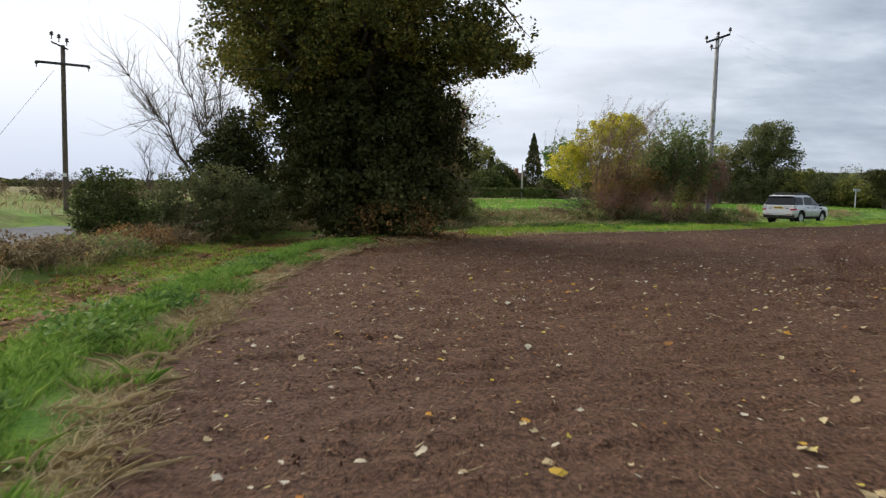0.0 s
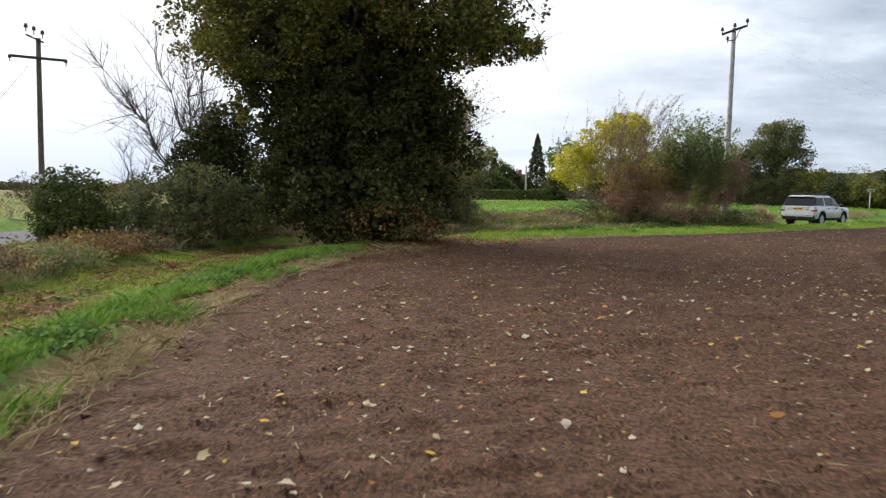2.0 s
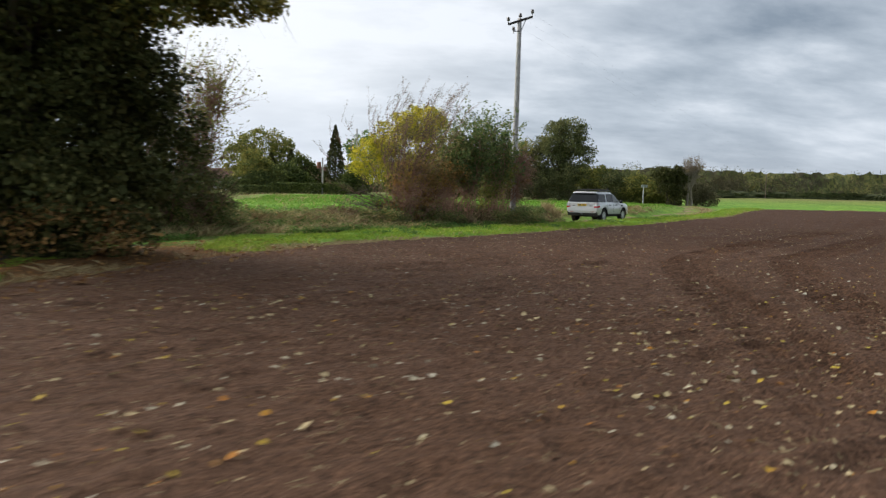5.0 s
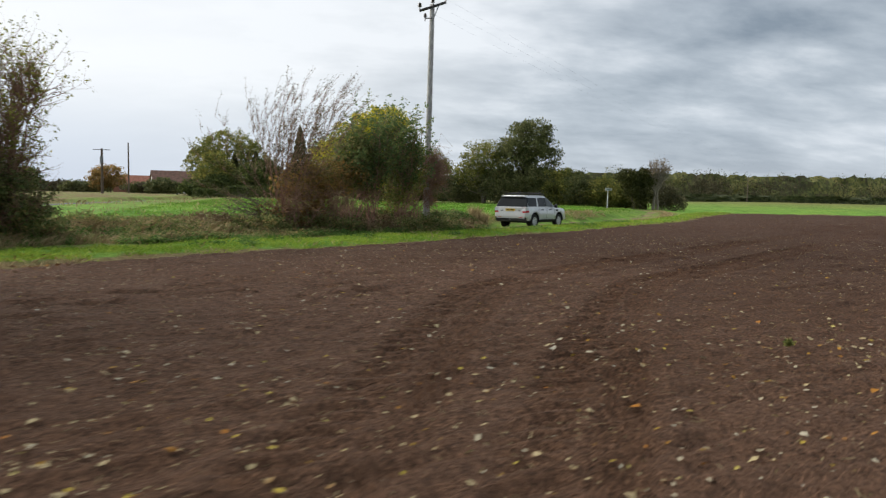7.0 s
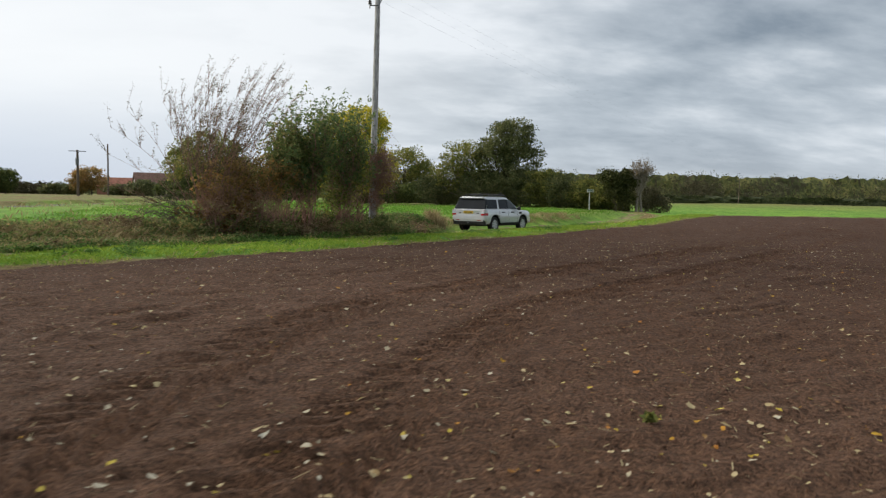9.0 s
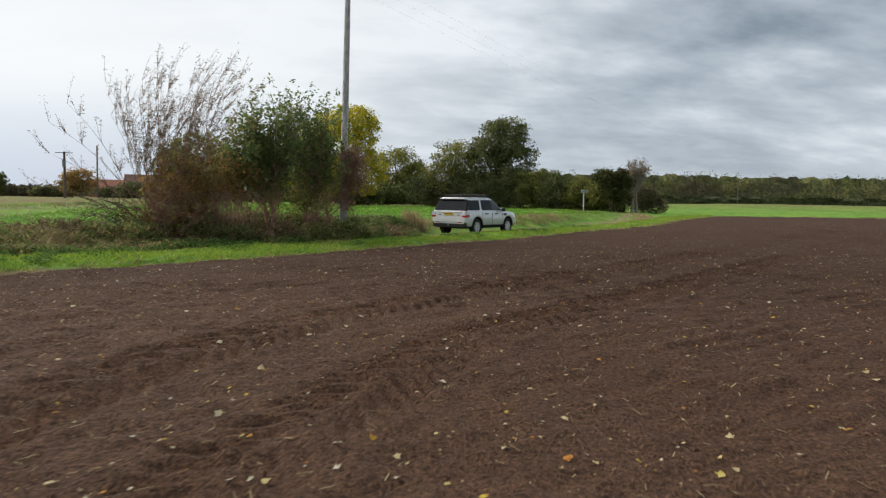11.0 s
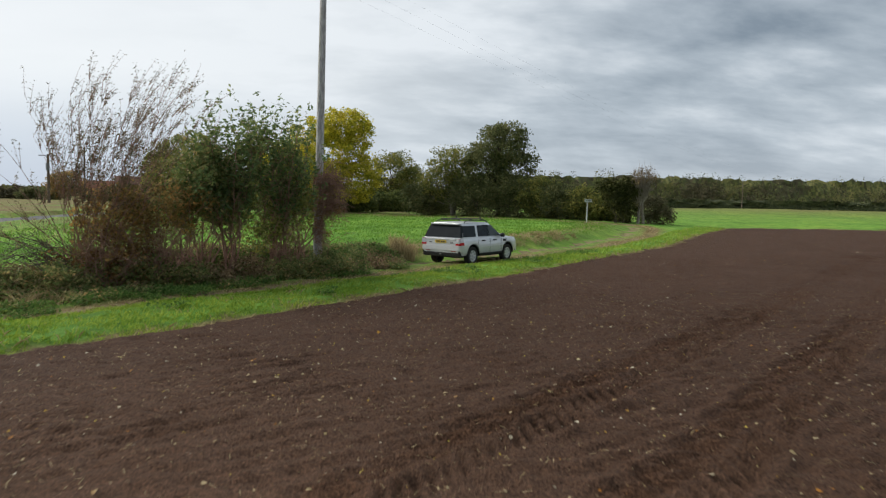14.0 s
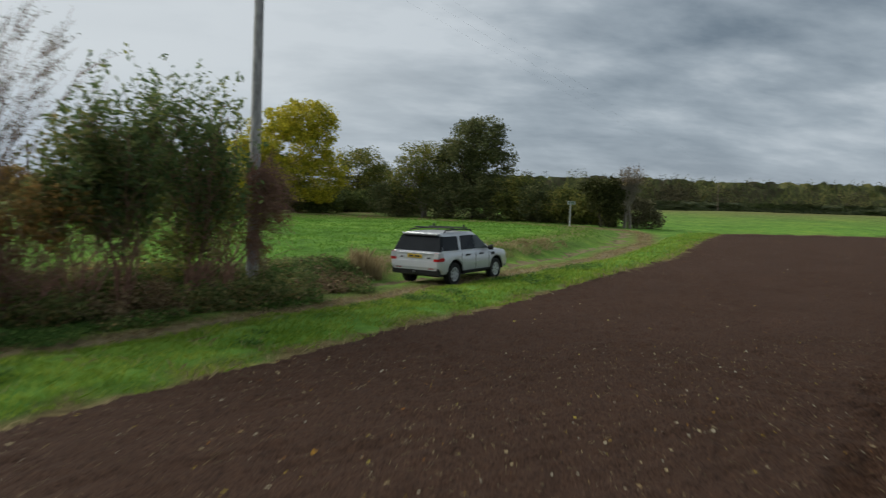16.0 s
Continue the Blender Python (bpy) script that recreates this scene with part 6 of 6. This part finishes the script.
    for y in (-0.6, 0.6):
        panel("reflector", [(0.0, y - 0.10, 0.56), (0.0, y + 0.10, 0.56), (0.0, y + 0.10, 0.585), (0.0, y - 0.10, 0.585)], RED_LENS, root)
    v, f = tubes([[(Vector((0.05, 0, 0.45)), 0.03), (Vector((-0.06, 0, 0.45)), 0.025), (Vector((-0.07, 0, 0.50)), 0.03)]], 8)
    mesh_object("tow_ball", v, f, STEEL, root)
    part("front_bumper", loft([[(4.34, y, 0.42), (4.52 - 0.14 * abs(y), y, 0.46), (4.53 - 0.14 * abs(y), y, 0.70), (4.34, y, 0.72)] for y in (-0.86, -0.5, 0.0, 0.5, 0.86)]), SILVER, root)
    panel("grille", [(4.50, -0.42, 0.76), (4.50, 0.42, 0.76), (4.47, 0.42, 0.90), (4.47, -0.42, 0.90)], BLACK, root)
    part("underbody", loft([[(x, -0.70, 0.30), (x, 0.70, 0.30), (x, 0.70, 0.62), (x, -0.70, 0.62)] for x in (0.3, 4.2)]), BLACK, root)

    for wx in (RW, FW):
        for sgn in (-1, 1):
            wheel = empty("wheel", pose(wx, sgn * 0.80, R), "", "")
            wheel.parent = root
            bm = bmesh.new()
            prof = [(0.225, -0.10), (0.33, -0.115), (0.36, -0.09), (0.366, 0.0), (0.36, 0.09), (0.33, 0.115), (0.225, 0.10)]
            rings = [[bm.verts.new((math.cos(a * math.pi / 14) * r, y, math.sin(a * math.pi / 14) * r)) for a in range(28)] for r, y in prof]
            for a, b in zip(rings, rings[1:] + rings[:1]):
                for k in range(28):
                    bm.faces.new((a[k], a[(k + 1) % 28], b[(k + 1) % 28], b[k]))
            bmesh.ops.recalc_face_normals(bm, faces=list(bm.faces))
            part("tyre", bm, RUBBER, wheel, smooth=True)
            bm = bmesh.new()
            y0, y1 = sgn * 0.09, sgn * 0.10
            outer = [[bm.verts.new((math.cos(a * math.pi / 14) * r, y, math.sin(a * math.pi / 14) * r)) for a in range(28)] for r, y in ((0.226, y0 - sgn * 0.03), (0.232, y1), (0.205, y1), (0.195, y0 - sgn * 0.06))]
            for a, b in zip(outer[:-1], outer[1:]):
                for k in range(28):
                    bm.faces.new((a[k], a[(k + 1) % 28], b[(k + 1) % 28], b[k]))
            for sp in range(7):
                a = sp * 2 * math.pi / 7
                ca, sa = math.cos(a), math.sin(a)
                q = []
                for r, hw in ((0.03, 0.032), (0.205, 0.024)):
                    for i in (-1, 1):
                        for y in (y1 - sgn * 0.035, y1 - sgn * 0.008):
                            q.append(bm.verts.new((ca * r - sa * hw * i, y, sa * r + ca * hw * i)))
                for fc in ((0, 1, 3, 2), (4, 6, 7, 5), (0, 4, 5, 1), (2, 3, 7, 6), (1, 5, 7, 3), (0, 2, 6, 4)):
                    bm.faces.new([q[i] for i in fc])
            bmesh.ops.recalc_face_normals(bm, faces=list(bm.faces))
            part("rim", bm, ALLOY, wheel)
            bm = bmesh.new()
            ring = [bm.verts.new((math.cos(a * math.pi / 10) * 0.2, y0 - sgn * 0.07, math.sin(a * math.pi / 10) * 0.2)) for a in range(20)]
            bm.faces.new(ring)
            part("brake_disc", bm, DARK_STEEL, wheel)
            # lining of the wheel arch
            v, f = [], []
            for k in range(13):
                a = k * math.pi / 12
                for y in (0.30, 0.925):
                    v.append((wx + math.cos(a) * 0.45, sgn * y, R + math.sin(a) * 0.45))
            f = [(2 * k, 2 * k + 2, 2 * k + 3, 2 * k + 1) for k in range(12)]
            mesh_object("arch_liner", v, f, BLACK, root)
    return root


CAR_X, CAR_Y = 17.2, 45.5
parked_car((CAR_X, CAR_Y, ground_z(CAR_X, CAR_Y) - 0.05), 44)


# ---- far side: gardens, houses, woods ----
TILE = plain("red_clay_roof_tiles", (0.26, 0.105, 0.07), 0.85, 0, 0.2, 0.3, 2.0, 0.02)
TILE_BROWN = plain("brown_roof_tiles", (0.15, 0.085, 0.065), 0.85, 0, 0.2, 0.3, 2.0, 0.02)
RENDER = plain("pale_render", (0.60, 0.58, 0.54), 0.85, 0, 0.2, 0.1, 1.0)
BRICK = plain("red_brick", (0.27, 0.13, 0.09), 0.9, 0, 0.2, 0.3, 3.0)
PANE = plain("window_glass", (0.04, 0.05, 0.055), 0.08, 0, 0.6, 0.1, 2.0)
FRAME = plain("white_window_frame", (0.75, 0.75, 0.73), 0.5)


def house(at, yaw, w, d, eaves, ridge, wall, roof, label):
    root = empty("house", pose(*at, 0, 0, yaw), label, "house", "far houses")
    bm = bmesh.new()
    q = [bm.verts.new(p) for p in ((-w / 2, -d / 2, -1), (w / 2, -d / 2, -1), (w / 2, d / 2, -1), (-w / 2, d / 2, -1), (-w / 2, -d / 2, eaves), (w / 2, -d / 2, eaves),
                                   (w / 2, d / 2, eaves), (-w / 2, d / 2, eaves), (-w / 2, 0, ridge - 0.1), (w / 2, 0, ridge - 0.1))]
    for f in ((0, 1, 5, 4), (2, 3, 7, 6), (1, 2, 6, 9, 5), (3, 0, 4, 8, 7), (0, 3, 2, 1)):
        bm.faces.new([q[i] for i in f])
    part("wall", bm, wall, root)
    o, rise = 0.35, (ridge - eaves) / (d / 2)
    bm = bmesh.new()
    z0 = eaves - o * rise
    prof = [(-d / 2 - o, z0), (0, ridge), (d / 2 + o, z0), (d / 2 + o, z0 + 0.18), (0, ridge + 0.2), (-d / 2 - o, z0 + 0.18)]
    rings = [[bm.verts.new((x, y, z)) for y, z in prof] for x in (-w / 2 - 0.3, w / 2 + 0.3)]
    for k in range(6):
        bm.faces.new((rings[0][k], rings[0][(k + 1) % 6], rings[1][(k + 1) % 6], rings[1][k]))
    bm.faces.new((rings[0][0], rings[0][1], rings[0][4], rings[0][5])), bm.faces.new((rings[0][1], rings[0][2], rings[0][3], rings[0][4]))
    bm.faces.new((rings[1][0], rings[1][1], rings[1][4], rings[1][5])), bm.faces.new((rings[1][1], rings[1][2], rings[1][3], rings[1][4]))
    bmesh.ops.recalc_face_normals(bm, faces=list(bm.faces))
    roof_ob = part("roof", bm, roof, root)
    bar("chimney", (w * 0.35, 0, ridge - 0.6), (w * 0.35, 0, ridge + 1.1), 0.7, 0.9, BRICK, roof_ob)
    for k in (-0.3, 0.05, 0.33):
        fr = bar("window", (w * k - 0.6, -d / 2 - 0.02, eaves - 0.95), (w * k + 0.6, -d / 2 - 0.02, eaves - 0.95), 0.10, 1.1, FRAME, root)
        for i in (-0.29, 0.29):
            bar("pane", (w * k + i - 0.24, -d / 2 - 0.075, eaves - 0.95), (w * k + i + 0.24, -d / 2 - 0.075, eaves - 0.95), 0.02, 0.9, PANE, fr)
    return root


house(on(-24.6, 182), 18, 12, 8, 2.4, 5.0, RENDER, TILE_BROWN, "pale bungalow with a brown tiled roof")
house(on(-41.5, 214), 10, 11, 8, 2.2, 4.4, BRICK, TILE, "low brick house with a red tiled roof")
house(on(-2.0, 150), 12, 9, 7.5, 2.6, 5.4, RENDER, TILE_BROWN, "house among garden trees with a tall chimney")


def conifer(at, h, r, seed, label):
    rng = np.random.default_rng(seed)
    root = empty("conifer", pose(*at), label, "tree", "garden conifers")
    v, f = tubes([line_tube((0, 0, -0.3), (0, 0, h), 0.2, 0.03, 6)], 6)
    mesh_object("trunk", v, f, BARK_DARK, root)
    n = 5200
    z = rng.random(n) ** 1.3 * h
    tier = 0.88 + 0.12 * np.cos(z * 6.0)
    rad = r * (1 - z / h) ** 0.8 * tier * (0.55 + 0.5 * rng.random(n))
    a = rng.random(n) * 6.283
    pts = np.stack([np.cos(a) * rad, np.sin(a) * rad, z + 0.1], 1)
    v, f = leaf_cards(rng, pts, 0.20 * (0.6 + 0.8 * rng.random(n)), 1.8)
    mesh_object("crown", v, f, IVY, root)


conifer(on(3.7, 121), 10.6, 2.6, 101, "dark narrow conifer in a far garden")
conifer(on(-3.4, 128), 7.5, 2.4, 102, "dark green conifer in a far garden")
conifer(on(-6.5, 126), 6.8, 2.2, 103, "dark green conifer in a far garden")


def clipped_hedge(a, b, w, h, seed, label):
    rng = np.random.default_rng(seed)
    a, b = np.array(a, float), np.array(b, float)
    n = int(np.hypot(*(b - a)) * 420)
    f = rng.random(n)
    d = (b - a) / np.hypot(*(b - a))
    sd = np.array([-d[1], d[0]])
    face = rng.integers(0, 3, n)
    across = np.where(face == 0, rng.uniform(-0.5, 0.5, n), np.where(face == 1, -0.5, 0.5)) * w
    up = np.where(face == 0, 1.0, rng.random(n)) * h
    p = a[None] + f[:, None] * (b - a)[None] + across[:, None] * sd[None]
    pts = np.stack([p[:, 0], p[:, 1], up + land(p[:, 0], p[:, 1], False)[0]], 1) + rng.normal(size=(n, 3)) * 0.07
    v, fc = leaf_cards(rng, pts, 0.17 * (0.6 + 0.8 * rng.random(n)), 1.4)
    tagged(mesh_object("clipped_hedge", v, fc, DARK_GREEN), label, "hedge", "garden hedges")


clipped_hedge((-9, 102), (2.6, 104), 1.2, 1.35, 111, "low clipped garden hedge behind the meadow")
clipped_hedge((2.8, 104), (5.0, 110), 1.2, 1.5, 112, "clipped garden hedge beside a pole")
for k, (x, y, lumps, mt, label) in enumerate([
        (-8.5, 118, [(0, 0, 3.6, 3.0, 2.6, 3.2), (2.2, 0, 2.8, 2.4, 2.2, 2.4)], OLIVE, "rounded garden tree with yellowing leaves"),
        (-3.5, 116, [(0, 0, 2.6, 2.4, 2.2, 2.4), (1.8, 0, 2.0, 2.0, 1.8, 1.8)], DARK_GREEN, "dark garden tree above a hedge"),
        (-1.4, 124, [(0, 0, 3.0, 2.6, 2.2, 2.8), (1.6, 0, 2.0, 2.2, 2.0, 2.0)], DARK_GREEN, "dark garden tree before a house"),
        (6.4, 113, [(0, 0, 2.4, 1.8, 1.8, 2.2), (0.8, 0, 1.2, 1.6, 1.5, 1.4)], DARK_GREEN, "dark rounded evergreen in a garden"),
        (8.6, 124, [(0, 0, 6.4, 3.6, 3.2, 3.6), (2.5, 0, 5.0, 3.0, 2.6, 3.0)], MID_GREEN, "tall green garden tree"),
        (-8.6, 135, [(0, 0, 7.4, 5.6, 4.6, 3.8), (3.0, 0, 6.0, 4.0, 3.6, 3.4), (-3, 0, 5.4, 4.0, 3.6, 3.0)], OLIVE, "broad green tree beside the houses"),
        (-11, 116, [(0, 0, 1.1, 2.2, 1.8, 1.1), (3, 0, 1.5, 2.4, 2.0, 1.5)], DARK_GREEN, "dark garden shrubs in a row"),
        (11.5, 101, [(0, 0, 2.0, 2.2, 2.0, 1.8), (1.8, 0, 1.4, 2.0, 1.8, 1.4)], OLIVE, "olive bush under the yellow maple"),
        (-47, 155, [(0, 0, 2.6, 2.2, 2.0, 2.2), (-1.6, 0, 2.0, 1.8, 1.8, 1.8)], DARK_GREEN, "dark rounded tree beside the road"),
        (-37, 172, [(0, 0, 3.6, 3.6, 3.0, 2.6), (-2.2, 0, 3.0, 2.6, 2.4, 2.4)], HAW, "rounded brown autumn tree beside far poles")]):
    tree("garden_tree", on(x, y), lumps[0][2] + lumps[0][5], 0.2, lumps, mt, label, seed=120 + k, clumps=420 if k == 5 else 190, per=42, spread=0.42, size=0.19, limbs=20, group="garden trees")
for k, (x, y, w, h) in enumerate([(-44, 176, 5, 2.2), (-52, 182, 6, 2.4), (-62, 190, 6, 2.6), (-30, 168, 4, 2.0), (-26, 165, 4, 2.2), (-73, 196, 7, 2.4), (-24, 158, 3, 2.6)]):
    shrub("far_hedge", on(x, y), [(0, 0, h * 0.5, w, 2.0, h * 0.6), (w * 0.5, 0, h * 0.45, w * 0.7, 1.8, h * 0.55)], THICKET if k % 3 == 0 else HAZE_BROWN, "brown field hedge beyond dry grass", 140 + k, 120, 40, 0.5, 0.26, 10, BARK_DARK, "hedge", "far hedges")


def far_wood(name, a, b, depth, h, n, seed, label, mat, size, gap=0.30, long=1.4, core=0.0, girth=1.0):
    """A long belt of trees, too far off to tell one from the next: rounded heads with leaves all over them."""
    rng = np.random.default_rng(seed)
    a, b = np.array(a, float), np.array(b, float)
    ln = np.hypot(*(b - a))
    d = (b - a) / ln
    sd = np.array([-d[1], d[0]])
    m = int(ln / gap)
    f = rng.random(m) * ln
    off = rng.random(m) * depth
    hh = h * (0.80 + 0.10 * rng.random(m) + 0.05 * np.sin(f * 0.045)) * (0.74 + 0.26 * off / depth)
    rr = girth * (1.1 + 1.3 * rng.random(m)) + 0.002 * ln
    k = rng.choice(m, n, p=rr * hh / (rr * hh).sum())
    q = rng.normal(size=(n, 3))
    q /= np.linalg.norm(q, axis=1)[:, None]
    q *= (0.62 + 0.42 * rng.random(n) ** 0.7)[:, None]
    lowz = rng.random(n)
    px = a[None] + d[None] * f[k][:, None] + sd[None] * off[k][:, None]
    z = hh[k] * (0.5 + 0.5 * q[:, 2]) * np.where(lowz < 0.2, 0.45, 1.0)
    taper = np.clip(1.25 - z / (hh[k] + 0.01) * 0.55, 0.3, 1.1)
    pts = np.stack([px[:, 0] + q[:, 0] * rr[k] * taper, px[:, 1] + q[:, 1] * rr[k] * taper, z + 0.2], 1)
    v, fc = leaf_cards(rng, pts, size * (0.6 + 0.8 * rng.random(n)), long)
    if core:
        cols, prof = int(ln / 0.6), 12
        along = np.linspace(0, ln, cols)[:, None] + np.zeros((1, prof))
        u = np.linspace(0, 1, prof)[None, :] + np.zeros((cols, 1))
        tall = core * h * (1.0 + 0.05 * value_noise(along * 0.3, u * 0, seed + 1) + 0.09 * value_noise(along * 0.9, u * 0, seed + 4))
        back = depth * (0.25 + 0.2 * u) + 2.2 * value_noise(along * 0.35, u * 5, seed + 2)
        g = np.stack([a[0] + d[0] * along + sd[0] * back, a[1] + d[1] * along + sd[1] * back, tall * u + 0.5 * value_noise(along * 0.9, u * 9, seed + 3) * (u > 0.05)], 2)
        quad = np.stack([g[:-1, :-1], g[1:, :-1], g[1:, 1:], g[:-1, 1:]], 2).reshape(-1, 3)
        v, fc = np.concatenate([v, quad]), np.arange(4 * n + len(quad)).reshape(-1, 4)
    return tagged(mesh_object(name, v, fc, mat), label, "woodland", kind="stuff")


far_wood("far_woodland", (45, 190), (330, 150), 26, 12.6, 82000, 161, "long belt of mixed woodland across the fields", FAR_WOOD, 0.26, 0.75, 1.1, 0.70)
far_wood("far_woodland", (45, 185), (330, 145), 12, 9.6, 36000, 168, "brownish autumn trees in the far belt of woodland", HAZE_BROWN, 0.28, 2.2, 1.1)
far_wood("far_hedgerow", (46, 178), (330, 138), 7, 4.4, 20000, 166, "dark field hedge before the far wood", DARK_WOOD, 0.28, 0.6, 1.1, 0.7)
far_wood("far_treeline", (-330, 300), (-40, 330), 20, 6.0, 14000, 162, "low far trees on the skyline", FAR_WOOD, 1.3)
far_wood("far_treeline", (-40, 330), (60, 250), 20, 7.0, 9000, 163, "low far trees behind the houses", FAR_WOOD, 1.2)
far_wood("far_treeline", (-330, 300), (-120, -160), 20, 7.0, 9000, 164, "low far trees across the road", FAR_WOOD, 1.3)
far_wood("far_treeline", (330, 150), (240, -180), 20, 9.0, 9000, 165, "far trees on the skyline", FAR_WOOD, 1.3)
